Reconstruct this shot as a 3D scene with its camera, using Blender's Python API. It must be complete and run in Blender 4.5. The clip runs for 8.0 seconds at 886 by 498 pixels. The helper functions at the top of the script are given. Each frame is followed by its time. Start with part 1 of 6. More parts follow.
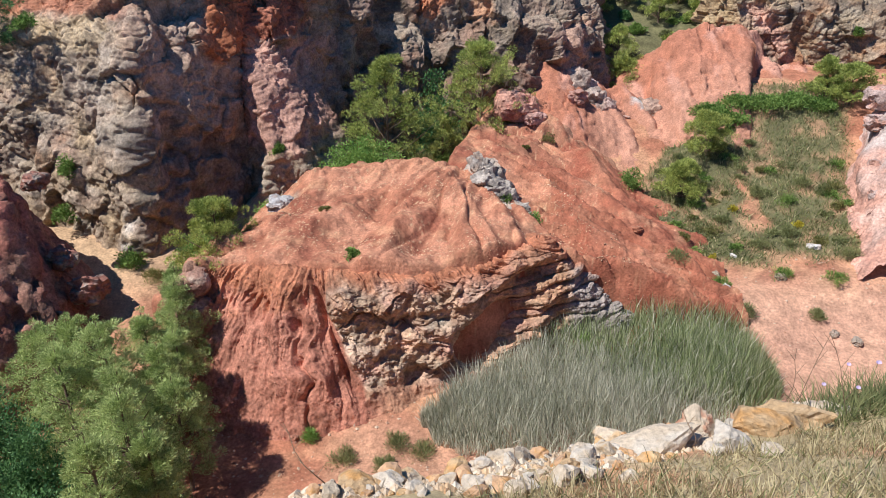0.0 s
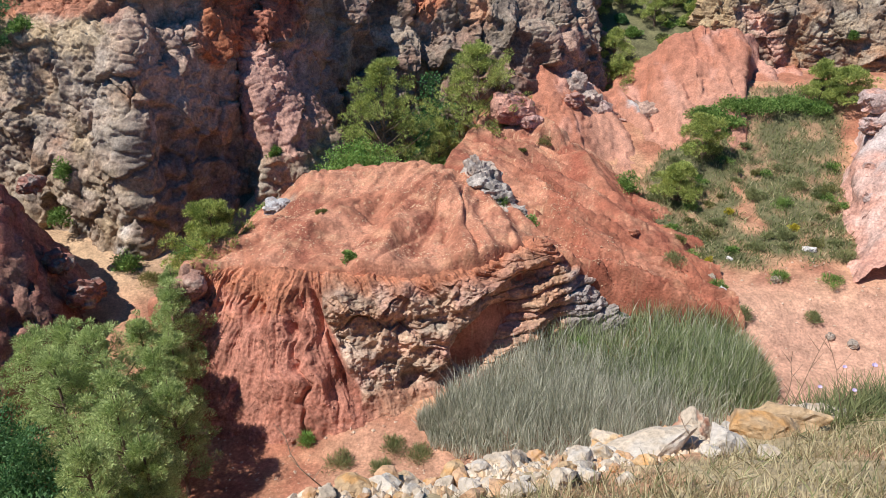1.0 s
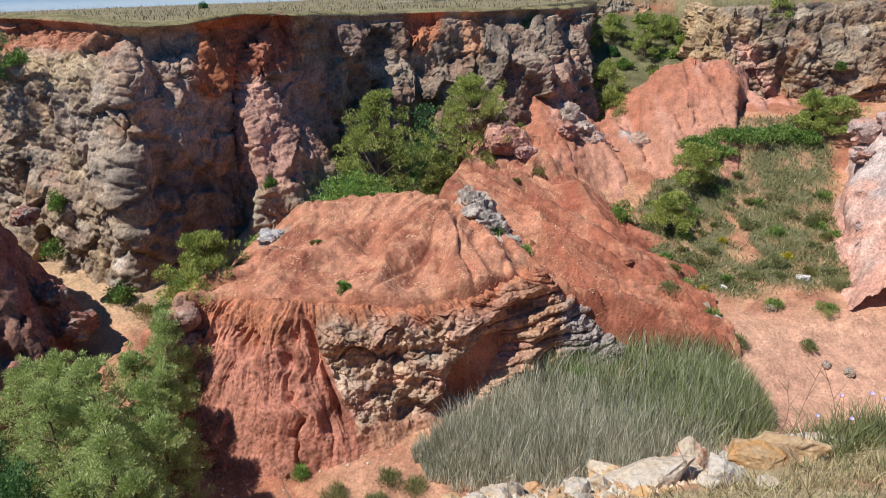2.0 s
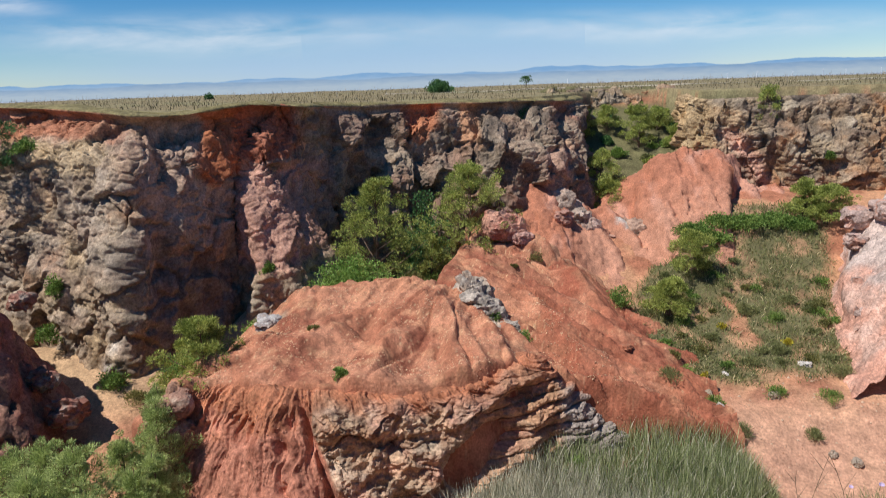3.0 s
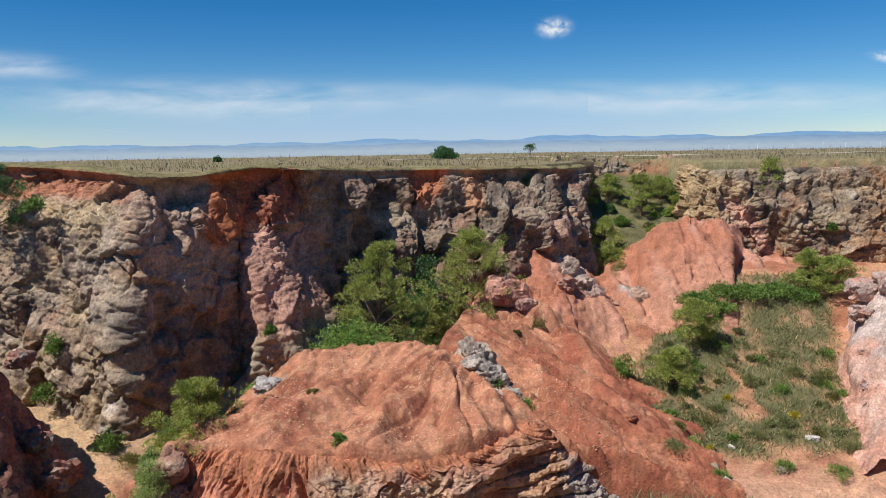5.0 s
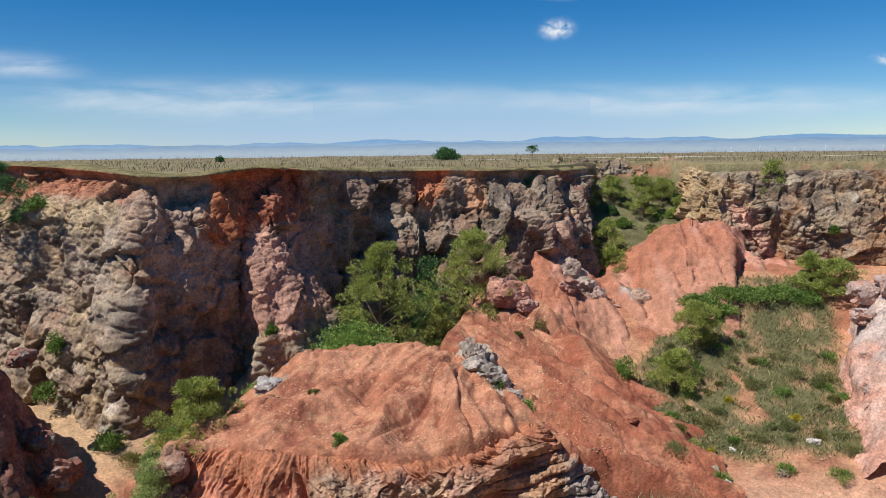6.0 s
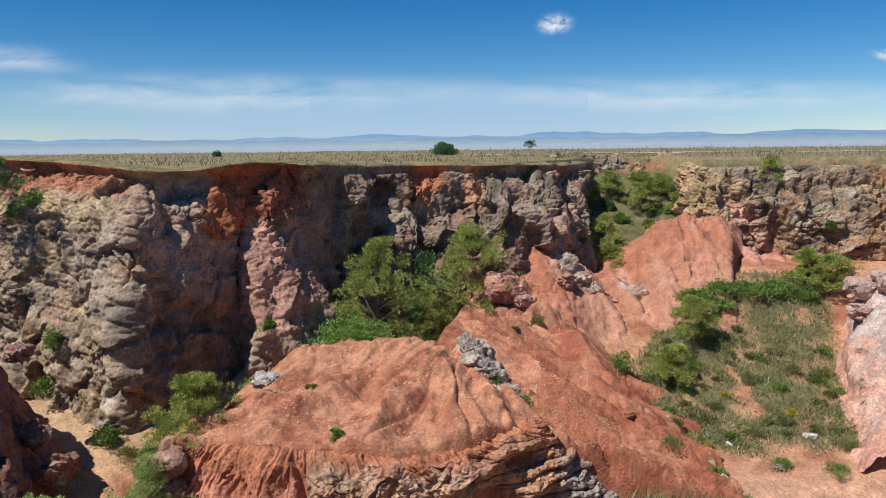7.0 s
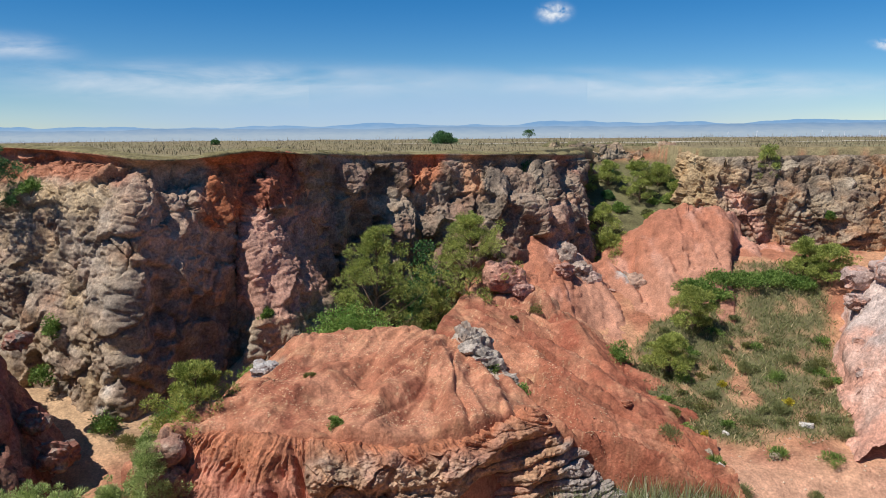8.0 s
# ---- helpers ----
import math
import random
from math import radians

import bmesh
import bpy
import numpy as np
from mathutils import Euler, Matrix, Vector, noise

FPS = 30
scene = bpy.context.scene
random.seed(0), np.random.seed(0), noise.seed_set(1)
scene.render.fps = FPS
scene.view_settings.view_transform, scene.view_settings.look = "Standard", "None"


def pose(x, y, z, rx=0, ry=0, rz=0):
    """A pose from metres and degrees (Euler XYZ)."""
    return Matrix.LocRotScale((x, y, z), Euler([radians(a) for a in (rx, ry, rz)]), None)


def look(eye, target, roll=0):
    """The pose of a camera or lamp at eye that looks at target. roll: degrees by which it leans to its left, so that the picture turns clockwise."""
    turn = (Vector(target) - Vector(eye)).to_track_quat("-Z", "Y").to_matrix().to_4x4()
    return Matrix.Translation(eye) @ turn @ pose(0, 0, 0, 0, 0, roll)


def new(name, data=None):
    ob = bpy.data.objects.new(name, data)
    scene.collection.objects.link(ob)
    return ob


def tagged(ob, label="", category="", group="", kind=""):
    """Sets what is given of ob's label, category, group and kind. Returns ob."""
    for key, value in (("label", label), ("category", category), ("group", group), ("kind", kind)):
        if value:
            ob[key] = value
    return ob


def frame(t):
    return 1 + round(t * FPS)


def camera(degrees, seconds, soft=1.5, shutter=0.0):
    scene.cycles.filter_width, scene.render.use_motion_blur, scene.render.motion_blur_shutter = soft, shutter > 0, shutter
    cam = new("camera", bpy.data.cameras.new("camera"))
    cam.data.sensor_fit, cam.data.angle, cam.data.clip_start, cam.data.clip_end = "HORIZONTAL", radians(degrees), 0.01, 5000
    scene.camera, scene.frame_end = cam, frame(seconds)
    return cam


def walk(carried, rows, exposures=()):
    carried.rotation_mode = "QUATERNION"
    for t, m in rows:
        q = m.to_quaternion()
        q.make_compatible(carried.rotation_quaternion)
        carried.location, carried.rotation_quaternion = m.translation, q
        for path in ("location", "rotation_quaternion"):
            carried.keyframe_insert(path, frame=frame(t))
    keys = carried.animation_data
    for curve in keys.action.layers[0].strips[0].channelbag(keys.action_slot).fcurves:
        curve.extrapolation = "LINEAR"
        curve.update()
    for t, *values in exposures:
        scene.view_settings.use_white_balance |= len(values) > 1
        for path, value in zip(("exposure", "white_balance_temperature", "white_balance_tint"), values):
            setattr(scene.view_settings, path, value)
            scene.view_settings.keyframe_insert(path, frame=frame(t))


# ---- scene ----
cam = camera(62.2, 8.0, soft=0.5, shutter=0.4)

# the camera stands on the quarry's edge and tilts up: yaw, pitch, roll
EYE = (0.0, 0.0, 22.0)
TURNS = [
    (0.0, 0.0, -22.3, 1.95), (0.5, -0.22, -22.23, 1.86), (1.0, -0.25, -22.08, 1.87),
    (2.5, -0.89, -16.89, 2.0), (3.0, -0.86, -13.1, 1.88), (3.5, -0.74, -10.46, 1.55),
    (4.0, -0.62, -8.88, 1.25), (4.5, -0.56, -8.24, 1.11), (6.0, -0.28, -7.97, 0.69),
    (6.5, -0.36, -8.1, 0.68), (7.0, -0.46, -8.36, 0.62), (7.5, -0.58, -8.86, 0.42), (8.0, -0.55, -9.21, 0.45)]
walk(cam, [(t, pose(*EYE, 90 + pitch, roll, yaw)) for t, yaw, pitch, roll in TURNS],
     exposures=[(0.0, 0.36, 6100, 10), (1.2, 0.36, 6100, 10), (2.4, 0.14, 6350, 10), (3.5, 0.06, 6500, 10), (8.0, 0.06, 6500, 10)])

# ---- light ----
SUN_EL, SUN_FROM = radians(57), (-0.86, -0.50)
world = bpy.data.worlds.new("sky")
scene.world = world
world.use_nodes = True
wn = world.node_tree
sky = wn.nodes.new("ShaderNodeTexSky")
sky.sky_type, sky.sun_disc = "NISHITA", False
sky.sun_elevation = SUN_EL
sky.sun_rotation = math.atan2(SUN_FROM[0], SUN_FROM[1])
sky.altitude, sky.air_density, sky.dust_density, sky.ozone_density = 2500, 1.0, 0.0, 5.0
deep = wn.nodes.new("ShaderNodeHueSaturation")
deep.inputs["Hue"].default_value, deep.inputs["Saturation"].default_value = 0.5, 1.36
wn.links.new(sky.outputs[0], deep.inputs["Color"])
wn.links.new(deep.outputs[0], wn.nodes["Background"].inputs[0])
wn.nodes["Background"].inputs[1].default_value = 0.09
sun = new("sun", bpy.data.lights.new("sun", "SUN"))
sun.data.energy, sun.data.angle, sun.data.color = 4.8, radians(0.5), (1.0, 0.95, 0.87)
h = math.hypot(*SUN_FROM)
sun.matrix_world = look((SUN_FROM[0] / h * 100 * math.cos(SUN_EL), SUN_FROM[1] / h * 100 * math.cos(SUN_EL), 100 * math.sin(SUN_EL) + 20), (0, 0, 20))

# ---- noise ----
RNG = np.random.default_rng(7)
PERM = np.concatenate([RNG.permutation(256)] * 3)
GRAD = RNG.normal(size=(256, 3))
GRAD /= np.linalg.norm(GRAD, axis=1)[:, None]
JIT = RNG.random((256, 3))


def pnoise(p):
    """Gradient noise, about -1 to 1."""
    p = np.asarray(p, float)
    i = np.floor(p).astype(int)
    f = p - i
    i &= 255
    w = f * f * f * (f * (f * 6 - 15) + 10)
    out = np.zeros(p.shape[:-1])
    for dx in (0, 1):
        wx = w[..., 0] if dx else 1 - w[..., 0]
        for dy in (0, 1):
            wy = w[..., 1] if dy else 1 - w[..., 1]
            for dz in (0, 1):
                wz = w[..., 2] if dz else 1 - w[..., 2]
                g = GRAD[PERM[PERM[PERM[i[..., 0] + dx] + i[..., 1] + dy] + i[..., 2] + dz]]
                out += wx * wy * wz * (g[..., 0] * (f[..., 0] - dx) + g[..., 1] * (f[..., 1] - dy) + g[..., 2] * (f[..., 2] - dz))
    return out * 1.6


def fbm(p, octaves=5, gain=0.5):
    p = np.asarray(p, float)
    out, a = 0, 1.0
    for k in range(octaves):
        out = out + a * pnoise(p * 2.03 ** k + 17.3 * k)
        a *= gain
    return out


def ridged(p, octaves=5, gain=0.5):
    p = np.asarray(p, float)
    out, a = 0, 1.0
    for k in range(octaves):
        out = out + a * (1 - 2 * np.abs(pnoise(p * 2.1 ** k + 9.1 * k)))
        a *= gain
    return out


def worley(p):
    """Distances to the nearest and next cell point, and a random number of the cell."""
    p = np.asarray(p, float)
    i = np.floor(p).astype(int)
    f = p - i
    f1 = np.full(p.shape[:-1], 9.0)
    f2, cell = f1.copy(), np.zeros(p.shape[:-1])
    for dx in (-1, 0, 1):
        for dy in (-1, 0, 1):
            for dz in (-1, 0, 1):
                h = PERM[PERM[PERM[(i[..., 0] + dx) & 255] + ((i[..., 1] + dy) & 255)] + ((i[..., 2] + dz) & 255)]
                d = np.sqrt(((JIT[h] + (dx, dy, dz) - f) ** 2).sum(-1))
                near = d < f1
                f2 = np.where(near, f1, np.minimum(f2, d))
                cell = np.where(near, h / 255.0, cell)
                f1 = np.where(near, d, f1)
    return f1, f2, cell


TILT = RNG.normal(size=(256, 3))
LIFT = RNG.normal(size=256)


def facets(p):
    """Angular blocks: each cell a tilted plane. Also the gap to the next cell, and the cell's number."""
    p = np.asarray(p, float)
    i = np.floor(p).astype(int)
    f = p - i
    f1 = np.full(p.shape[:-1], 9.0)
    f2, cell, d = f1.copy(), np.zeros(p.shape[:-1], int), np.zeros(p.shape[:-1])
    for dx in (-1, 0, 1):
        for dy in (-1, 0, 1):
            for dz in (-1, 0, 1):
                h = PERM[PERM[PERM[(i[..., 0] + dx) & 255] + ((i[..., 1] + dy) & 255)] + ((i[..., 2] + dz) & 255)]
                v = f - JIT[h] - (dx, dy, dz)
                r = np.sqrt((v ** 2).sum(-1))
                near = r < f1
                f2 = np.where(near, f1, np.minimum(f2, r))
                cell = np.where(near, h, cell)
                d = np.where(near, (TILT[h] * v).sum(-1) + 0.5 * LIFT[h], d)
                f1 = np.where(near, r, f1)
    return d, f2 - f1, cell / 255.0


def ss(a, b, x):
    t = np.clip((np.asarray(x, float) - a) / (b - a), 0, 1)
    return t * t * (3 - 2 * t)


def mix(a, b, w):
    w = np.asarray(w)[..., None]
    return np.asarray(a) * (1 - w) + np.asarray(b) * w


def p3(x, y, z=0.0):
    return np.stack(np.broadcast_arrays(x, y, z), -1).astype(float)


# ---- meshes ----
def fast_mesh(name, verts, faces, mat, cols=None, smooth=True):
    me = bpy.data.meshes.new(name)
    verts, faces = np.asarray(verts, np.float32).reshape(-1, 3), np.asarray(faces, np.int32)
    k = faces.shape[1]
    me.vertices.add(len(verts))
    me.vertices.foreach_set("co", verts.ravel())
    me.loops.add(faces.size)
    me.loops.foreach_set("vertex_index", faces.ravel())
    me.polygons.add(len(faces))
    me.polygons.foreach_set("loop_start", np.arange(0, faces.size, k, dtype=np.int32))
    me.polygons.foreach_set("use_smooth", np.full(len(faces), smooth))
    if cols is not None:
        c = np.ones((len(verts), 4), np.float32)
        c[:, :3] = np.clip(np.asarray(cols).reshape(-1, 3), 0, 1)
        a = me.color_attributes.new("earth", "FLOAT_COLOR", "POINT")
        a.data.foreach_set("color", c.ravel())
    me.materials.append(mat)
    me.update(calc_edges=True)
    me.validate()
    return me


def grid_faces(nv, nu, keep=None):
    a = (np.arange(nv - 1)[:, None] * nu + np.arange(nu - 1)[None]).ravel()
    f = np.stack([a, a + 1, a + nu + 1, a + nu], 1)
    return f if keep is None else f[keep.ravel()]


def grid_object(name, P, cols, mat, parent=None, keep=None):
    nv, nu = P.shape[:2]
    ob = new(name, fast_mesh(name, P, grid_faces(nv, nu, keep), mat, cols))
    if parent:
        ob.parent = parent
    return ob


def catmull(C, n):
    """Glides through the control rows C along the first axis, in n steps."""
    C = np.asarray(C, float)
    m = len(C)
    t = np.linspace(0, m - 1, n)
    i = np.minimum(t.astype(int), m - 2)
    f = (t - i).reshape((-1,) + (1,) * (C.ndim - 1))
    E = np.concatenate([2 * C[:1] - C[1:2], C, 2 * C[-1:] - C[-2:-1]])
    a, b, c, d = E[i], E[i + 1], E[i + 2], E[i + 3]
    return 0.5 * (2 * b + (c - a) * f + (2 * a - 5 * b + 4 * c - d) * f ** 2 + (3 * b - a - 3 * c + d) * f ** 3)


def loft(rows, nu, nv):
    """A sheet through rows of control points, the rows from the foot upwards."""
    return catmull(np.stack([catmull(r, nu) for r in rows]), nv)


def normals(P):
    du, dv = np.gradient(P, axis=1), np.gradient(P, axis=0)
    n = np.cross(du, dv)
    return n / np.maximum(np.linalg.norm(n, axis=-1, keepdims=True), 1e-9)


# ---- materials ----
def nodes_of(name):
    m = bpy.data.materials.new(name)
    m.use_nodes = True
    return m, m.node_tree, m.node_tree.nodes["Principled BSDF"]


def add(nt, kind, **inputs):
    n = nt.nodes.new(kind)
    for k, v in inputs.items():
        n.inputs[k.replace("_", " ")].default_value = v
    return n


def earth_material(name, rough, fine, bump, mottling=0.35):
    """Zone colours from the mesh, broken up by two scales of mottling and a fine relief."""
    m, nt, b = nodes_of(name)
    L = nt.links.new
    geo = nt.nodes.new("ShaderNodeNewGeometry")
    col = nt.nodes.new("ShaderNodeVertexColor")
    col.layer_name = "earth"
    big = add(nt, "ShaderNodeTexNoise", Scale=1.1, Detail=8.0, Roughness=0.65)
    sml = add(nt, "ShaderNodeTexNoise", Scale=fine, Detail=6.0, Roughness=0.7)
    L(geo.outputs["Position"], big.inputs["Vector"])
    L(geo.outputs["Position"], sml.inputs["Vector"])
    r1 = nt.nodes.new("ShaderNodeMapRange")
    r1.inputs[1].default_value, r1.inputs[2].default_value = 0.3, 0.7
    r1.inputs[3].default_value, r1.inputs[4].default_value = 1 - mottling, 1 + mottling
    r2 = nt.nodes.new("ShaderNodeMapRange")
    r2.inputs[1].default_value, r2.inputs[2].default_value = 0.3, 0.7
    r2.inputs[3].default_value, r2.inputs[4].default_value = 1 - mottling * 1.1, 1 + mottling * 1.1
    L(big.outputs["Fac"], r1.inputs[0])
    L(sml.outputs["Fac"], r2.inputs[0])
    mul = nt.nodes.new("ShaderNodeMath")
    mul.operation = "MULTIPLY"
    L(r1.outputs[0], mul.inputs[0])
    L(r2.outputs[0], mul.inputs[1])
    vm = nt.nodes.new("ShaderNodeVectorMath")
    vm.operation = "SCALE"
    L(col.outputs["Color"], vm.inputs[0])
    L(mul.outputs[0], vm.inputs["Scale"])
    L(vm.outputs[0], b.inputs["Base Color"])
    b.inputs["Roughness"].default_value = rough
    b.inputs["Specular IOR Level"].default_value = 0.25
    vor = add(nt, "ShaderNodeTexVoronoi", Scale=fine * 0.7)
    L(geo.outputs["Position"], vor.inputs["Vector"])
    bp1 = add(nt, "ShaderNodeBump", Strength=bump, Distance=0.06)
    bp2 = add(nt, "ShaderNodeBump", Strength=bump * 0.7, Distance=0.04)
    L(sml.outputs["Fac"], bp1.inputs["Height"])
    L(vor.outputs["Distance"], bp2.inputs["Height"])
    L(bp1.outputs[0], bp2.inputs["Normal"])
    L(bp2.outputs[0], b.inputs["Normal"])
    return m


def leaf_material(name, dark, light, through_light=0.28, scale=1.2, vary=0.6):
    m, nt, b = nodes_of(name)
    L = nt.links.new
    geo = nt.nodes.new("ShaderNodeNewGeometry")
    n = add(nt, "ShaderNodeTexNoise", Scale=scale, Detail=3.0)
    L(geo.outputs["Position"], n.inputs["Vector"])
    av = nt.nodes.new("ShaderNodeMath")
    av.operation = "ADD"
    L(n.outputs["Fac"], av.inputs[0])
    sc = nt.nodes.new("ShaderNodeMath")
    sc.operation = "MULTIPLY_ADD"
    sc.inputs[1].default_value, sc.inputs[2].default_value = vary, -0.5 * vary
    L(geo.outputs["Random Per Island"], sc.inputs[0])
    L(sc.outputs[0], av.inputs[1])
    ramp = nt.nodes.new("ShaderNodeValToRGB")
    e = ramp.color_ramp.elements
    e[0].position, e[0].color = 0.25, (*dark, 1)
    e[1].position, e[1].color = 0.75, (*light, 1)
    L(av.outputs[0], ramp.inputs[0])
    L(ramp.outputs[0], b.inputs["Base Color"])
    b.inputs["Roughness"].default_value = 0.6
    b.inputs["Specular IOR Level"].default_value = 0.3
    tr = nt.nodes.new("ShaderNodeBsdfTranslucent")
    L(ramp.outputs[0], tr.inputs["Color"])
    mx = nt.nodes.new("ShaderNodeMixShader")
    mx.inputs[0].default_value = through_light
    L(b.outputs[0], mx.inputs[1])
    L(tr.outputs[0], mx.inputs[2])
    L(mx.outputs[0], nt.nodes["Material Output"].inputs["Surface"])
    return m


SOIL = earth_material("red_earth", 0.92, 9.0, 0.7, 0.32)
ROCK = earth_material("quarry_rock", 0.88, 7.0, 0.9, 0.42)
TURF = earth_material("dry_turf", 0.95, 7.0, 0.7, 0.35)
PINE = leaf_material("pine_needles", (0.16, 0.22, 0.045), (0.52, 0.56, 0.16))
LEAF = leaf_material("shrub_leaves", (0.08, 0.16, 0.03), (0.28, 0.40, 0.10))
OLIVE = leaf_material("bank_herbs", (0.12, 0.145, 0.055), (0.30, 0.31, 0.13))
STRAW = leaf_material("dry_grass", (0.26, 0.20, 0.10), (0.62, 0.52, 0.30), 0.3, 1.2, 1.0)
REED = leaf_material("reed_blades", (0.28, 0.29, 0.20), (0.76, 0.74, 0.60), 0.35, 0.5, 1.3)
BARK = earth_material("bark", 0.95, 14.0, 0.6)

# zone colours of the earths and rocks
RED, DEEP, PALE, PINK = (0.36, 0.148, 0.087), (0.26, 0.086, 0.052), (0.50, 0.27, 0.155), (0.50, 0.27, 0.20)
GREY, CHAR, BUFF, RUST = (0.345, 0.285, 0.21), (0.14, 0.112, 0.09), (0.44, 0.32, 0.195), (0.45, 0.17, 0.05)
WHITE, HERB, HAY = (0.60, 0.57, 0.53), (0.135, 0.125, 0.06), (0.23, 0.185, 0.10)

# ---- the shape of the land ----
RIM_X = [-60, -37.8, -31, -27, -22.8, -18.9, -16.7, -15.5, -14.3, -12.2, -11.1, -9.8, -8.6, -7.9, -7.2, -5.2, -1.8, 0.6, 3.2, 6.6, 9, 11.4, 13.7, 15.5, 21, 22.3, 22.8, 29.8, 37, 70]
RIM_Y = [48, 48, 46.5, 45.6, 44.6, 43, 41.8, 42.6, 43.8, 45.4, 46.1, 46.4, 46.9, 47.8, 50.6, 53.6, 55.6, 56, 56.6, 57.6, 59, 62.4, 68, 71, 72, 70, 62, 62, 61, 58]


def rim(x):
    return np.interp(x, RIM_X, RIM_Y)


def edge(x):
    return np.interp(x, [-30, -6, -1.2, 0.2, 1.7, 3, 4.5, 8, 40], [2.8, 3.0, 3.9, 4.6, 5.5, 6.1, 7.0, 8.5, 12])


def land(x, y):
    """Height of the ground: rim, quarry floor, banks."""
    x, y = np.broadcast_arrays(np.asarray(x, float), np.asarray(y, float))
    floor = 1.8 + 0.3 * np.clip(y - 26, 0, 14) + 0.12 * np.clip(y - 40, 0, 25)
    floor = floor + 1.3 * ss(-11, -17, x) * ss(28, 34, y) - 0.9 * ss(13, 18, x) * ss(37, 32, y)
    bank = 5.0 + 0.3 * np.clip(y - 38, -4, 8) + 0.62 * np.clip(y - 46, 0, 7.5) + 0.1 * np.clip(y - 53.5, 0, 8) + 0.55 * np.clip(y - 61, 0, 14)
    floor = floor + 2.3 * np.exp(-((x + 11.2) / 1.7) ** 2 - ((y - 43.4) / 2.6) ** 2)
    floor = floor + 2.2 * ss(7, 10, x) * ss(45, 53, y)
    xb = 9 + 0.95 * np.clip(y - 44, 0, 11) - 1.4 * np.clip(y - 57, 0, 9)
    z = floor + (bank - floor) * ss(xb, xb + 3.5, x) * ss(34, 39, y)
    z = z + 0.18 * fbm(p3(x * 0.25, y * 0.25), 4) * ss(24, 27, y)
    plateau = 20.3 + 0.15 * fbm(p3(x * 0.08, y * 0.08), 3) - 0.004 * np.clip(y - 70, 0, 600)
    z = z + (plateau - z) * ss(0.9, 1.8, y - rim(x))
    side = np.maximum(ss(-32, -38, x), ss(44, 50, x))
    z = z + (plateau - z) * side
    ye = edge(x)
    near = 20.3 - 0.5 * np.clip(np.minimum(y, ye) - 0.6, 0, 20) - 1.5 * np.clip(y - ye, 0, 60)
    near = near + 0.08 * fbm(p3(x * 1.3, y * 1.3), 3)
    return np.where(y < 30, np.maximum(z, near), z)


def spaced(parts):
    """Grid lines: (from, to, step) stretches joined."""
    out = [np.arange(a, b, s) for a, b, s in parts]
    return np.concatenate(out + [[parts[-1][1]]])


def herb_cover(x, y):
    """1 where the bank is overgrown."""
    w = ss(11.2, 12.2, x - 0.85 * np.clip(y - 45.5, 0, 9) - 0.1 * np.clip(46 - y, -3, 9) + 0.4 * pnoise(p3(x * 0.6, y * 0.6))) * ss(37.2, 38.6, y + 0.6 * pnoise(p3(x * 0.5, y * 0.5, 3))) * ss(54.5, 53, y)
    w = w * (1 - 0.9 * ss(0.7, 0.2, np.abs(x - 18.6 - 0.08 * (y - 43) + 0.7 * pnoise(p3(x * 0.6, y * 0.6, 2)))) * ss(40.2, 41.2, y) * ss(46.5, 45, y))
    return w * ss(24.5, 23, x - 0.35 * (y - 40) + 0.5 * pnoise(p3(x, y, 8)))


GX = spaced([(-4000, -400, 400), (-400, -60, 20), (-60, -34, 2), (-34, -8, 0.25), (-8, 10, 0.16), (10, 45, 0.25), (45, 80, 2.5), (80, 400, 20), (400, 4000, 400)])
GY = spaced([(-400, -20, 40), (-20, 0, 1), (0, 9, 0.16), (9, 22, 0.4), (22, 56, 0.2), (56, 78, 0.35), (78, 140, 3), (140, 600, 20), (600, 4600, 200)])
X, Y = np.meshgrid(GX, GY)
Z = land(X, Y)
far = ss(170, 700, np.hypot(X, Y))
Z = Z - 45 * far
q = p3(X, Y, Z)
n1 = fbm(q * 0.35, 4)
cols = mix(np.broadcast_to(np.array(PALE), q.shape), RED, ss(-0.5, 0.5, n1))
cols = mix(cols, BUFF, 0.7 * np.maximum(ss(-12, -16, X) * ss(32, 38, Y), ss(-9, -10, X) * ss(38.5, 40, Y)))
cols = mix(cols, (0.50, 0.295, 0.205), 0.8 * ss(11, 15, X) * ss(38, 34, Y))
cols = mix(cols, DEEP, 0.6 * ss(-5, -9, X) * ss(27, 24, Y))
cols = mix(cols, (0.43, 0.235, 0.15), 0.75 * ss(-7, -4, X) * ss(4, 1, X) * ss(29, 27, Y))
hc = herb_cover(X, Y)
cols = mix(cols, mix(np.broadcast_to(np.array(HERB), q.shape), (0.34, 0.21, 0.12), ss(-0.1, 0.5, fbm(q * 0.5 + 40, 4))), hc)
cols = mix(cols, HERB, ss(57, 61, Y) * ss(19.6, 18.5, Z))
cols = mix(cols, HAY, np.maximum(ss(19.3, 19.9, Z), ss(22, 16, Y) * ss(8, 12, Z)))
cols = mix(cols, mix(np.broadcast_to(np.array((0.44, 0.34, 0.19)), q.shape), (0.48, 0.27, 0.15), ss(0, 0.5, fbm(q * 0.9 + 3, 3))), ss(11, 8, Y) * ss(15, 16.5, Z))
cols = mix(cols, (0.23, 0.22, 0.11), 0.6 * ss(19.5, 20, Z) * ss(0, 0.6, fbm(q * 0.12, 4)) * ss(20, 30, Y))
# the haze over the far plain is put into its ground colour
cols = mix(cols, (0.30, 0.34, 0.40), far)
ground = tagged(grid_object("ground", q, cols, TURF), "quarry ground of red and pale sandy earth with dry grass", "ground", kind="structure")


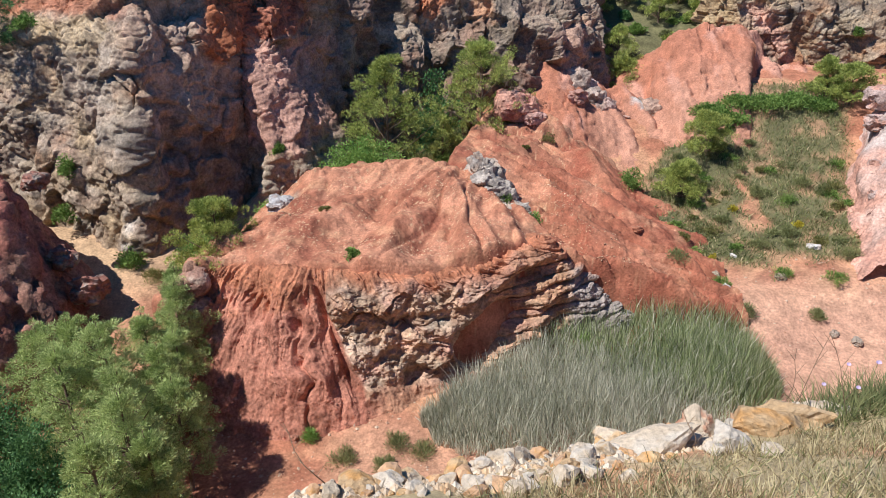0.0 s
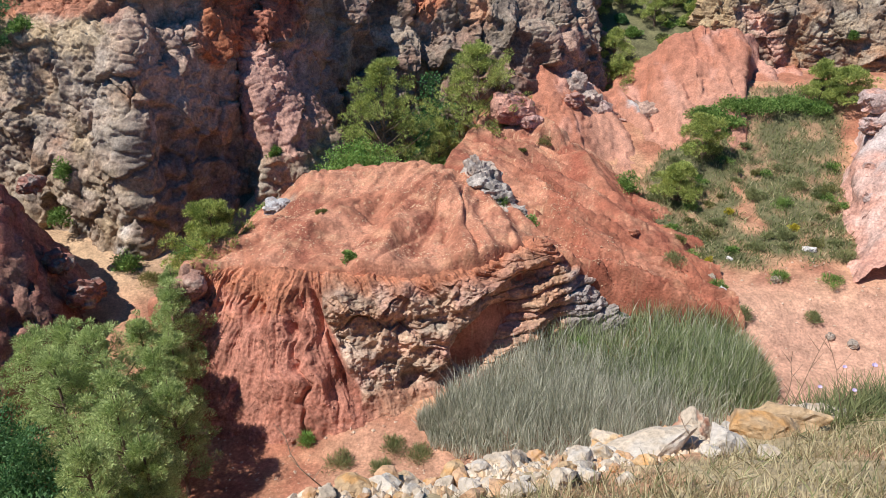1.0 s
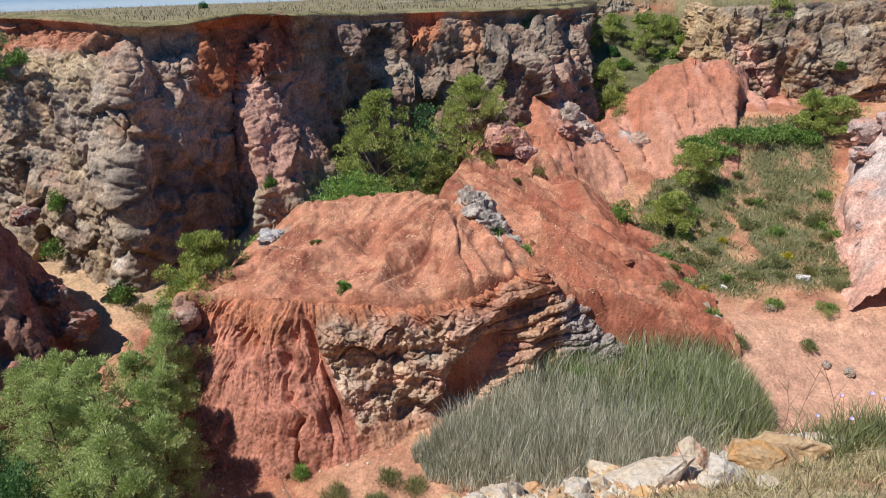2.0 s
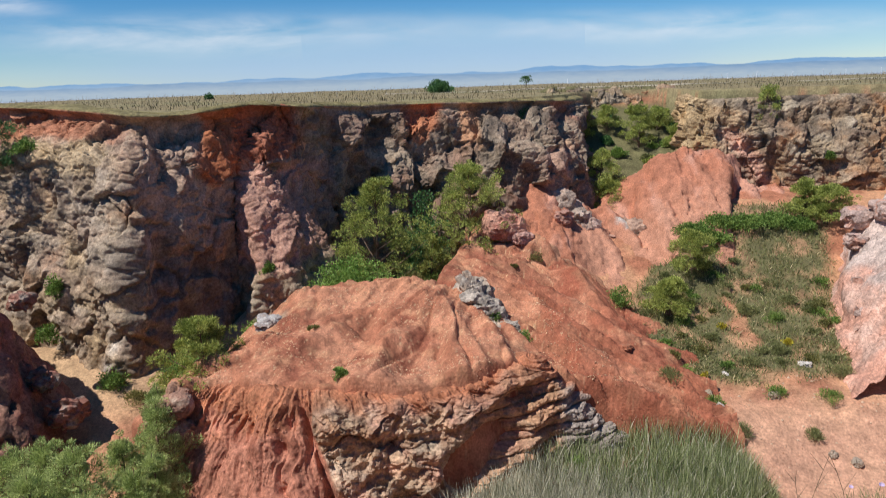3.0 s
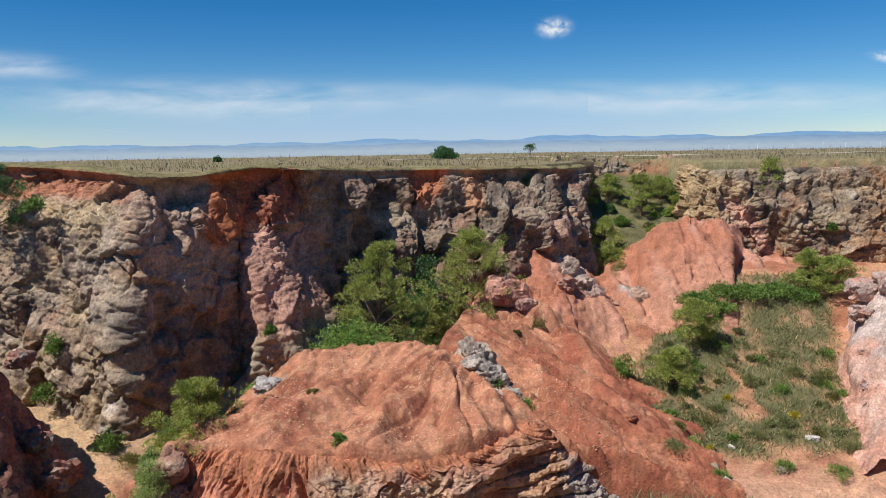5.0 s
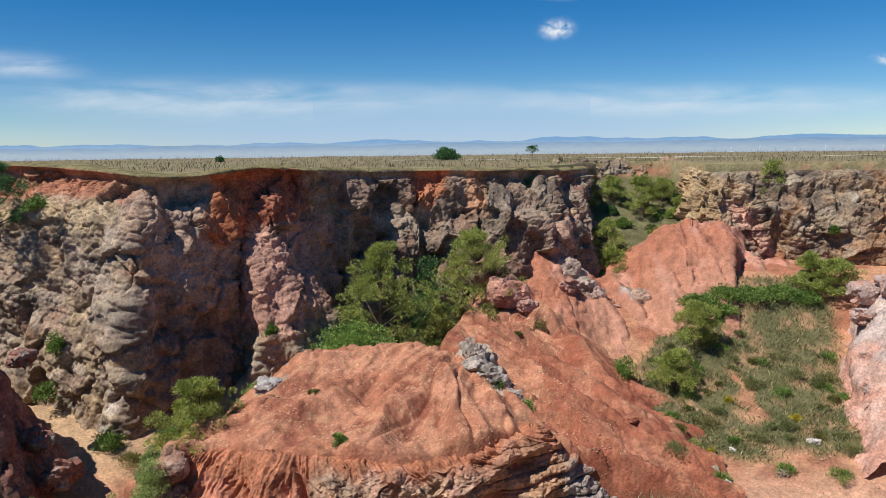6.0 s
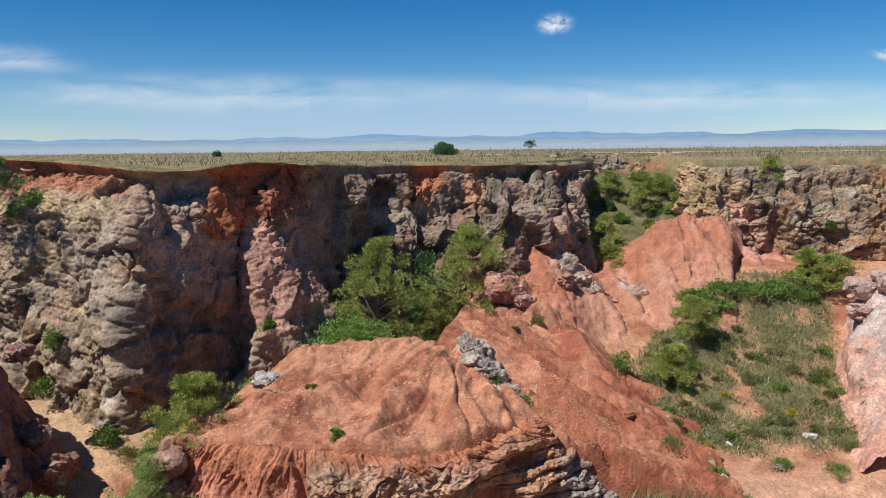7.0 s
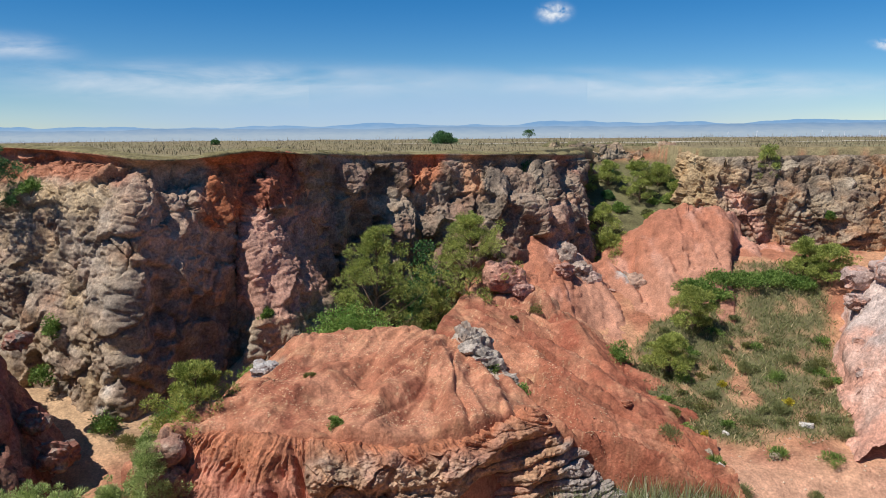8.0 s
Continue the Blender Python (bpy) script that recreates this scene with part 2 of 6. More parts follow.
# ---- cliffs ----
def rock_relief(P, N, big=0.9, blocks=0.45, strata=0.25, scale=1.0, pits=0.7):
    """Pushes a sheet in and out: bulges, angular blocks, beds, cracks, fine roughness."""
    q = P * scale
    w = q + 0.3 * np.stack([fbm(q * 0.6 + k * 31, 4) for k in range(3)], -1)
    d = big * fbm(q * (0.26, 0.26, 0.09), 5, 0.5)
    pit1, pit2, pitc = worley(w * (0.5, 0.5, 0.7) + 90)
    d = d - pits * ss(0.42, 0.12, pit1) * (pitc > 0.62)
    a, gap, cell = facets(w * (0.33, 0.33, 0.4))
    d = d + blocks * 1.1 * a
    b, gap2, cell2 = facets(w * (0.85, 0.85, 1.15) + 5)
    d = d + blocks * 0.28 * b - 0.17 * np.exp(-(gap2 / 0.08) ** 2) * ss(0, 0.5, pnoise(q * 0.4 + 12))
    c, gap3, cell3 = facets(w * (2.3, 2.3, 3.4) + 15)
    d = d + blocks * 0.11 * c - 0.04 * np.exp(-(gap3 / 0.12) ** 2) * ss(-0.2, 0.4, pnoise(q * 0.5 + 33))
    bed = q[..., 2] * 1.7 + 1.0 * fbm(q * 0.2, 4)
    lay = np.abs((bed % 1.0) - 0.5) * 2
    bed2 = q[..., 2] * 4.3 + 1.6 * fbm(q * 0.3 + 4, 4)
    lay2 = np.abs((bed2 % 1.0) - 0.5) * 2
    d = d + strata * (np.sqrt(np.clip(1 - lay ** 2, 0, 1)) - 0.7 + 0.35 * (np.sqrt(np.clip(1 - lay2 ** 2, 0, 1)) - 0.7)) * ss(-0.35, 0.35, pnoise(q * 0.22 + 70))
    d = d + 0.06 * fbm(q * 2.6, 5, 0.6) + 0.05 * ridged(q * 1.3, 4)
    return P + N * d[..., None], d, cell, (0.5 * cell2 + 0.5 * cell3)


def zone_colours(q, cell, cell2, pools):
    """Patchy rock colours: each pool is (colour, weight map)."""
    c = np.zeros(q.shape)
    tot = np.zeros(q.shape[:-1])
    for k, (colour, w) in enumerate(pools):
        n = np.exp(2.6 * fbm(q * (0.35, 0.35, 0.5) + 23 * k, 5) + 0.7 * np.sin(6.28 * (cell + 0.37 * k))) * w
        c += np.asarray(colour) * n[..., None]
        tot += n
    c /= np.maximum(tot, 1e-6)[..., None]
    return c * (0.75 + 0.5 * cell2)[..., None]


# the long wall, from the buttress that juts out over the floor to the gully
BASE = [(-38.1, 46, 6.4), (-30.5, 43.5, 7.1), (-25.7, 41.8, 8), (-22.4, 40.4, 7.9), (-19.7, 38.8, 7), (-17.3, 37.9, 7.2), (-16.4, 38.4, 7.1), (-14.9, 40.4, 6.8), (-13.1, 42.8, 7.1), (-12.1, 44.4, 8), (-10.9, 42.4, 8.8),
        (-8.9, 42.9, 8.8), (-7.1, 44.6, 8.6), (-6.9, 50, 7.4), (-4.5, 51.6, 8.2), (-1.9, 53, 8.2), (0.4, 52.6, 8.7), (2.9, 52.8, 9), (6.3, 53.2, 9.3), (9.5, 55, 9.7), (12.1, 58.2, 9.9), (14.2, 64, 9.7)]
MIDL = [(-37.8, 46.5, 12.2), (-30.3, 44, 12.7), (-26, 42.6, 12.9), (-22.6, 41.4, 12.5), (-19, 39.6, 11.9), (-16.8, 38.5, 12.8), (-15.9, 39.6, 12.5), (-14.2, 41.6, 12.3), (-12.9, 43.8, 11.8), (-12.5, 45, 12.6), (-11.1, 43.7, 13.2),
        (-9, 44.6, 12.4), (-7.4, 46.2, 11.2), (-7.1, 50.6, 11.3), (-4.8, 52, 12.2), (-1.8, 53.6, 12.3), (0.3, 53.2, 12.8), (3, 53.8, 13.1), (6.4, 53.8, 13), (9.4, 55.6, 13.1), (12.1, 59, 13), (14.2, 65, 12.6)]
UPPR = [(-37.5, 47, 17.3), (-30.4, 45, 17.4), (-26.1, 43.6, 17.5), (-22.1, 42.6, 17.6), (-18.6, 41, 17.7), (-16.5, 39.8, 17.8), (-15.5, 40.9, 17.7), (-14, 42.8, 17.5), (-12.7, 45, 17.2), (-12.5, 46.2, 16.7), (-11.8, 45.4, 17.4),
        (-10.4, 45.9, 16.4), (-9, 47.2, 15.4), (-7.7, 50.2, 15.4), (-5.2, 52.6, 16.3), (-1.8, 54.4, 16), (0.1, 54.4, 16.4), (3.1, 55, 16.3), (6.7, 55, 16.3), (9.1, 56.8, 16.9), (11.8, 60.4, 16.4), (13.9, 66, 15.6)]
TOP = [(-37.8, 48, 21.5), (-31, 46.5, 21.3), (-27, 45.6, 21.2), (-22.8, 44.6, 21), (-18.9, 43, 20.7), (-16.7, 41.8, 20.5), (-15.5, 42.6, 20.4), (-14.3, 43.8, 20.4), (-12.2, 45.4, 20.7), (-11.1, 46.1, 20.8), (-9.8, 46.4, 20.7),
        (-8.6, 46.9, 20.6), (-7.9, 47.8, 20.5), (-7.2, 50.6, 20.4), (-5.2, 53.6, 20.2), (-1.8, 55.6, 20.2), (0.6, 56, 20.2), (3.2, 56.6, 20.1), (6.6, 57.6, 20.1), (9, 59, 20), (11.4, 62.4, 19.8), (13.7, 68, 19.7)]
# the turf lip juts out over a hollow, most of all above the rust-red notch
NECK = [(x, y + 0.2 + 0.6 * math.exp(-((x + 12.5) / 4.5) ** 2), z - 0.75) for x, y, z in TOP]
LIP = [(x, y - 0.1 - 0.35 * math.exp(-((x + 13) / 4.0) ** 2), z + 0.05) for x, y, z in TOP]
BACK = [(x, y + 2.2, z + 0.12) for x, y, z in TOP]


def facet_loft(rows, nu, nv, soft=7):
    """A sheet of flat faces between upright columns of control points, the arrises slightly worn."""
    mid = np.asarray(rows[1], float)
    u = np.concatenate([[0], np.cumsum(np.linalg.norm(np.diff(mid, axis=0), axis=1))])
    t = np.linspace(0, u[-1], nu)
    R = np.stack([np.stack([np.interp(t, u, np.asarray(r, float)[:, k]) for k in range(3)], -1) for r in rows])
    pad = np.concatenate([np.repeat(R[:, :1], soft, 1), R, np.repeat(R[:, -1:], soft, 1)], 1)
    R = np.mean([pad[:, k:k + nu] for k in range(2 * soft + 1)], 0)
    return catmull(R, nv)


def crag_relief(P, N, bedded, smooth):
    """Weathered cliff: bulges and gullies drawn out upright, broken beds, sharp crags, fine grain."""
    w = P + 0.35 * np.stack([fbm(P * 0.5 + k * 31, 4) for k in range(3)], -1)
    d = 0.5 * fbm(P * (0.26, 0.26, 0.10), 3)
    d = d + smooth * (0.26 + 0.2 * ss(-17, -15, P[..., 0])) * (ridged(w * (0.36, 0.36, 0.16) + 3, 4, 0.42) - 0.4)
    a, gap, cell = facets(w * (0.42, 0.42, 0.36))
    d = d + smooth * ((0.24 + 0.22 * ss(-9, -6, P[..., 0])) * a - 0.22 * np.exp(-(gap / 0.07) ** 2) * ss(0.0, 0.5, pnoise(P * 0.35 + 12)))
    b, gap2, cell2 = facets(w * (1.2, 1.2, 1.5) + 5)
    d = d + smooth * 0.055 * b - 0.11 * np.exp(-(gap2 / 0.09) ** 2) * ss(-0.3, 0.3, pnoise(P * 0.6 + 21))
    bed = P[..., 2] * 1.25 + 0.06 * P[..., 0] + 0.9 * fbm(P * (0.22, 0.22, 0.3), 4)
    lay = np.abs((bed % 1.0) - 0.5) * 2
    step = JIT[PERM[np.floor(bed).astype(int) & 255], 0] - 0.5
    bed2 = bed * 3.1 + 0.5 * fbm(P * 0.7 + 4, 3)
    lay2 = np.abs((bed2 % 1.0) - 0.5) * 2
    d = d + bedded * (0.16 * step + 0.10 * np.sqrt(np.clip(1 - lay ** 2, 0, 1)) + 0.06 * np.sqrt(np.clip(1 - lay2 ** 2, 0, 1)))
    p1, p2, pc = worley(w * (0.55, 0.55, 0.75) + 90)
    d = d - 0.25 * ss(0.36, 0.1, p1) * (pc > 0.72)
    d = d + 0.10 * fbm(P * 1.6, 5, 0.55) + 0.02 * ridged(P * 3.1, 3)
    return P + N * d[..., None], d, cell, 0.5 * cell2 + 0.5 * JIT[PERM[np.floor(bed2).astype(int) & 255], 1]


def long_wall():
    nu, nv = 1150, 400
    P = facet_loft([[(x, y - 0.2, z - 2.2) for x, y, z in BASE], MIDL, UPPR, NECK, LIP, BACK], nu, nv)
    N = normals(P)
    x0, z0 = P[..., 0], P[..., 2]
    rise = np.linspace(0, 1, nv)[:, None] * np.ones(nu)
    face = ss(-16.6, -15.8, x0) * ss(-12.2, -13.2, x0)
    spur = ss(-12.8, -12.2, x0) * ss(-7.2, -8.2, x0) * ss(17.6, 16.6, z0)
    bedded = np.clip(0.9 * ss(-15.5, -17.5, x0) + 0.5 * ss(-9, -6, x0) + 0.5 * ss(10.6, 9.8, z0) * ss(-13, -11, x0), 0, 1) * ss(-0.5, 0.3, pnoise(P * 0.25 + 70))
    Q, d, cell, cell2 = crag_relief(P, N, bedded, 1.2 - 0.1 * face - 0.4 * spur * ss(10.6, 11.6, z0))
    top = ss(0.55, 0.72, rise)
    Q = Q + (P - Q) * (0.85 * top)[..., None]
    x, z = Q[..., 0], Q[..., 2]
    wob = 0.6 * fbm(Q * 0.5 + 2, 4)
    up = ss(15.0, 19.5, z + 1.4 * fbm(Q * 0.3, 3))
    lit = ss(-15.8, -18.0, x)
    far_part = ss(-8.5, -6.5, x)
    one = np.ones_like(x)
    # sunlit left end: paler colours put in, charcoal mostly kept to the rest
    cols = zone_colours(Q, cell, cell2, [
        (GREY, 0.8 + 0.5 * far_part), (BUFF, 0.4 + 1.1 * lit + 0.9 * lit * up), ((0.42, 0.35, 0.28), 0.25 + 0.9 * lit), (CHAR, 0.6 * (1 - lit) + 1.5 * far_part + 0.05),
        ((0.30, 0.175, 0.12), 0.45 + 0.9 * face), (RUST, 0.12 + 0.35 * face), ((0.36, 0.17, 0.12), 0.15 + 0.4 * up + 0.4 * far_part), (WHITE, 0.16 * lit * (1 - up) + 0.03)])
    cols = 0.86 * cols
    # the face right of the buttress: darker towards its foot, paler towards its top
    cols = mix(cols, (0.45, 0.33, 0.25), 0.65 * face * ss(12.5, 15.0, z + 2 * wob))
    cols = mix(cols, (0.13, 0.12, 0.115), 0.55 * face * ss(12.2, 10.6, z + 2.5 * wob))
    # the pink spur on its grey block
    cols = mix(cols, (0.47, 0.26, 0.195), 0.85 * spur * ss(10.7, 11.6, z + wob) * ss(0.1, 0.6, 0.7 + wob))
    cols = mix(cols, GREY, 0.6 * spur * ss(11.0, 10.2, z + 0.6 * wob))
    # rust-red hollows under the turf
    cols = mix(cols, (0.44, 0.135, 0.05), 0.85 * ss(0.35, 0.75, np.exp(-((x + 12.6) / 1.5) ** 2) * ss(15.6, 17.2, z + wob) + 0.25 * wob))
    cols = mix(cols, (0.33, 0.10, 0.055), 0.8 * ss(0.35, 0.75, np.exp(-((x + 10.6) / 2.2) ** 2) * ss(16.6, 17.8, z + wob) + 0.25 * wob))
    cols = mix(cols, (0.42, 0.15, 0.07), 0.8 * ss(0.4, 0.8, np.exp(-((x + 0.6) / 1.6) ** 2) * ss(17.0, 18.2, z + wob) + 0.3 * wob))
    cols = mix(cols, (0.50, 0.25, 0.13), 0.7 * ss(0.4, 0.8, np.exp(-((x - 2.7) / 1.1) ** 2) * ss(16.0, 17.4, z + wob) + 0.3 * wob))
    cols = mix(cols, (0.40, 0.24, 0.18), 0.7 * ss(0.4, 0.8, np.exp(-((x - 9.2) / 1.6) ** 2) * ss(11.0, 12.4, z + wob) * ss(17.5, 16.0, z + wob) + 0.3 * wob))
    cols = mix(cols, (0.40, 0.15, 0.08), 0.8 * ss(18.8, 19.6, z + 0.4 * fbm(Q * 0.8, 3)) * ss(-17, -20, x))
    cols = mix(cols, (0.46, 0.33, 0.19), 0.6 * ss(17.2, 18.2, z + wob) * ss(19.4, 18.8, z + wob) * ss(-17, -20, x))
    cols = mix(cols, (0.2, 0.17, 0.08), ss(0.765, 0.785, rise))
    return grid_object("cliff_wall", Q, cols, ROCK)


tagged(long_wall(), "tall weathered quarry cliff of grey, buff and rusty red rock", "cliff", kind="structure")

G_BASE = [(10, 67, 15), (12.5, 70, 16.5), (16, 71.6, 17.6), (19.5, 72, 17.8), (23.5, 71.5, 17.8)]
G_TOP = [(10, 68.5, 20.2), (12.5, 71.2, 20.3), (16, 72.8, 20.35), (19.5, 73.2, 20.3), (23.5, 72.8, 20.2)]


def gully_wall():
    P = loft([G_BASE, [(a + (b - a) * 0.5, c + (d - c) * 0.3, e + (f - e) * 0.5) for (a, c, e), (b, d, f) in zip(G_BASE, G_TOP)], G_TOP, [(x, y + 1.5, z + 0.05) for x, y, z in G_TOP]], 220, 70)
    Q, d, cell, cell2 = rock_relief(P, normals(P), 0.3, 0.3, 0.1, 1.3, 0.4)
    one = np.ones(Q.shape[:2])
    cols = zone_colours(Q, cell, cell2, [(GREY, one), (BUFF, one * 0.6), (CHAR, one * 0.4), (RUST, 0.2 + 1.5 * ss(18.5, 20, Q[..., 0]))])
    return grid_object("cliff_wall", Q, mix(cols, HERB, ss(0.7, 0.78, np.linspace(0, 1, 70))[:, None] * one), ROCK)


tagged(gully_wall(), "low grey rock step at the head of the gully", "cliff", kind="structure")

R_BASE = [(24, 72, 17), (21.8, 66, 14), (21.4, 62, 12.5), (24, 60.4, 11.5), (28, 59.2, 11.5), (31.5, 57.6, 11.5), (36, 54.5, 11), (42, 54, 11), (52, 52, 11)]
R_MID = [(24.3, 72.5, 18.5), (22.2, 66, 17), (21.9, 61.6, 16.4), (24.2, 59.8, 16), (28.2, 58.8, 15.8), (32, 57.6, 15.6), (36.2, 57, 15.6), (42, 56, 15.6), (52, 54, 15.6)]
R_TOP = [(24.5, 73, 20.2), (22.7, 66.5, 20.0), (22.6, 62.6, 19.6), (24.4, 61.4, 19.6), (28.6, 60.6, 19.7), (32.5, 60.1, 19.7), (36.5, 59.6, 19.7), (42, 58.5, 19.8), (52, 56.5, 19.8)]


def right_wall():
    P = loft([R_BASE, R_MID, R_TOP], 560, 150)
    Q, d, cell, cell2 = crag_relief(P * 1.5, normals(P), 2.2 * ss(-0.6, 0.1, pnoise(P * 0.3 + 7)), 1.3)
    Q = Q / 1.5
    top = ss(0.93, 1.0, np.linspace(0, 1, 150))[:, None]
    Q = Q + (P - Q) * (0.8 * top)[..., None]
    x, z = Q[..., 0], Q[..., 2]
    one = np.ones_like(x)
    cols = zone_colours(Q, cell, cell2, [(GREY, one), (BUFF, one * 0.5), (CHAR, one * 1.1), (WHITE, one * 0.08), (RUST, one * 0.25 + 0.8 * ss(33, 36, x)), ((0.34, 0.22, 0.12), one * 0.7)])
    cols = 0.88 * cols
    cols = mix(cols, (0.50, 0.34, 0.16), 0.45 * ss(23.5, 22.3, x))
    cols = mix(cols, PINK, 0.8 * np.exp(-(((x - 25.3 + 0.6 * (z - 15)) / 0.8) ** 2)) * ss(17.6, 16.6, z))
    return grid_object("cliff_wall", Q, cols, ROCK)


tagged(right_wall(), "broken grey and ochre cliff of blocky bedded limestone", "cliff", kind="structure")


# ---- mounds ----
def seg_dist(x, y, pts):
    """Nearest distance to a crest line and the crest's height there."""
    best, hz = np.full(np.shape(x), 1e9), np.zeros(np.shape(x))
    for (ax, ay, az), (bx, by, bz) in zip(pts[:-1], pts[1:]):
        dx, dy = bx - ax, by - ay
        t = np.clip(((x - ax) * dx + (y - ay) * dy) / (dx * dx + dy * dy), 0, 1)
        d = np.hypot(x - ax - t * dx, y - ay - t * dy)
        near = d < best
        best, hz = np.where(near, d, best), np.where(near, az + t * (bz - az), hz)
    return best, hz


def smin(a, b, k):
    h = np.clip(0.5 + 0.5 * (b - a) / k, 0, 1)
    return b + (a - b) * h - k * h * (1 - h)


def smax(a, b, k):
    return -smin(-a, -b, k)


LIP_X = [-15, -12.4, -10.6, -7.6, -5.2, -2.1, 1.3, 3.4, 4.8, 6.4, 8.2, 12]
LIP_Y = [32.5, 31.3, 31.7, 31.2, 30.8, 30.8, 31.6, 32.8, 33.6, 33.6, 33.8, 33]


def mound_top(x, y):
    q = p3(x, y)
    top = 10.0 + 0.20 * (y - 40)
    flank = 10.0 - 0.5 * (0.8 * (x - 1.9) - 0.25 * (y - 40))
    back = 10.2 - 0.75 * (y - 40.5 + 0.25 * np.clip(x - 0, -20, 0) * 0.4) + 8 * ss(-1.5, 3, x)
    left = 9.3 + 0.75 * (x + 9.2) + 0.1 * (36 - y)
    left = np.maximum(left, np.where(y < 34, 8.2 + 0.9 * (x + 12.2), -9))
    z = smin(smin(top, flank, 1.1), smin(back, left, 0.7), 0.7)
    d, hz = seg_dist(x, y, [(1.7, 40, 10.25), (2.6, 38.0, 9.5), (3.6, 36.4, 9.0)])
    z = smax(z, hz - 0.55 * d, 0.5)
    d, hz = seg_dist(x, y, [(-1.0, 45.5, 9.3), (1.4, 47.2, 9.9), (4.6, 49, 11.1), (7.0, 48.6, 10.6), (8.6, 46.2, 8.9)])
    cone = hz - 0.66 * d
    z = smax(z, cone, 1.0)
    # rills that run down the flanks, stretched along the fall
    wx, wy = x + 0.5 * pnoise(p3(x * 0.4, y * 0.4, 5)), y + 0.5 * pnoise(p3(x * 0.4, y * 0.4, 15))
    rill = ridged(p3(0.42 * (0.34 * wx + 0.94 * wy), 0.10 * (0.94 * wx - 0.34 * wy), 2), 4, 0.55)
    z = z + 0.75 * (rill - 0.5) * ss(2.2, 5.5, x + 0.25 * (y - 40)) * ss(52, 49, y)
    gul = np.exp(-(pnoise(p3(0.62 * (0.34 * wx + 0.94 * wy), 0.07 * (0.94 * wx - 0.34 * wy), 21)) / 0.06) ** 2) + 0.7 * np.exp(-(pnoise(p3(1.5 * (0.34 * wx + 0.94 * wy), 0.12 * (0.94 * wx - 0.34 * wy), 41)) / 0.08) ** 2)
    z = z - 0.5 * gul * ss(3.0, 5.5, x + 0.25 * (y - 40)) * ss(51, 48, y)
    # the front swells and falls in lobes from the brow
    ang = np.arctan2(wx - 1.2, 42.5 - wy)
    z = z + 0.62 * ridged(p3(ang * 2.3, 0.10 * np.hypot(wx - 1.2, wy - 42.5), 6), 3, 0.5) * ss(44, 40, y) * ss(5, 2, x) * ss(1.0, 4.0, np.hypot(wx - 1.2, wy - 42.5))
    z = z - 0.24 * np.exp(-(pnoise(p3(ang * 3.3, 0.12 * np.hypot(wx - 1.2, wy - 42.5), 16)) / 0.05) ** 2) * ss(44, 40, y) * ss(5, 2, x) * ss(2.0, 5.0, np.hypot(wx - 1.2, wy - 42.5))
    z = z + 0.35 * np.exp(-((x + 0.9) / 1.7) ** 2 - ((y - 37.6) / 2.6) ** 2) - 0.22 * np.exp(-((x + 4.5) / 2.0) ** 2 - ((y - 36) / 3.0) ** 2)
    # a hollow behind the grey brow, the drop beside it, and the hump lower on the flank
    z = z - 0.75 * np.exp(-((x - 0.2) / 1.0) ** 2 - ((y - 41.4) / 0.9) ** 2) + 0.35 * np.exp(-((x + 1.0) / 1.6) ** 2 - ((y - 39.8) / 0.9) ** 2)
    brow_x = np.interp(y, [33, 35.5, 37, 40, 42], [6.6, 4.7, 3.5, 2.3, 1.7])
    z = z - 1.0 * ss(0.0, 0.7, x - brow_x) * ss(4.5, 1.2, x - brow_x) * ss(32.5, 35, y) * ss(43, 40.5, y)
    d, hz = seg_dist(x, y, [(5.6, 43.5, 9.2), (8.6, 41.4, 8.3), (10.6, 39.6, 7.2)])
    z = smax(z, hz - 0.62 * d + 0.3 * rill, 0.35)
    d, hz = seg_dist(x, y, [(8.2, 47.6, 9.9), (9.2, 44.8, 9.0), (10.2, 42.8, 7.9)])
    z = smax(z, hz - 0.7 * d + 0.25 * rill, 0.35)
    z = z + 0.20 * fbm(q * 0.4, 4) + 0.09 * fbm(q * 1.7, 4) - 0.10 * np.exp(-(fbm(q * 0.30 + 9, 3) / 0.05) ** 2)
    return np.where(y < np.interp(x, LIP_X, LIP_Y) + 0.15, np.minimum(z, z - 6 * (np.interp(x, LIP_X, LIP_Y) + 0.15 - y)), z)


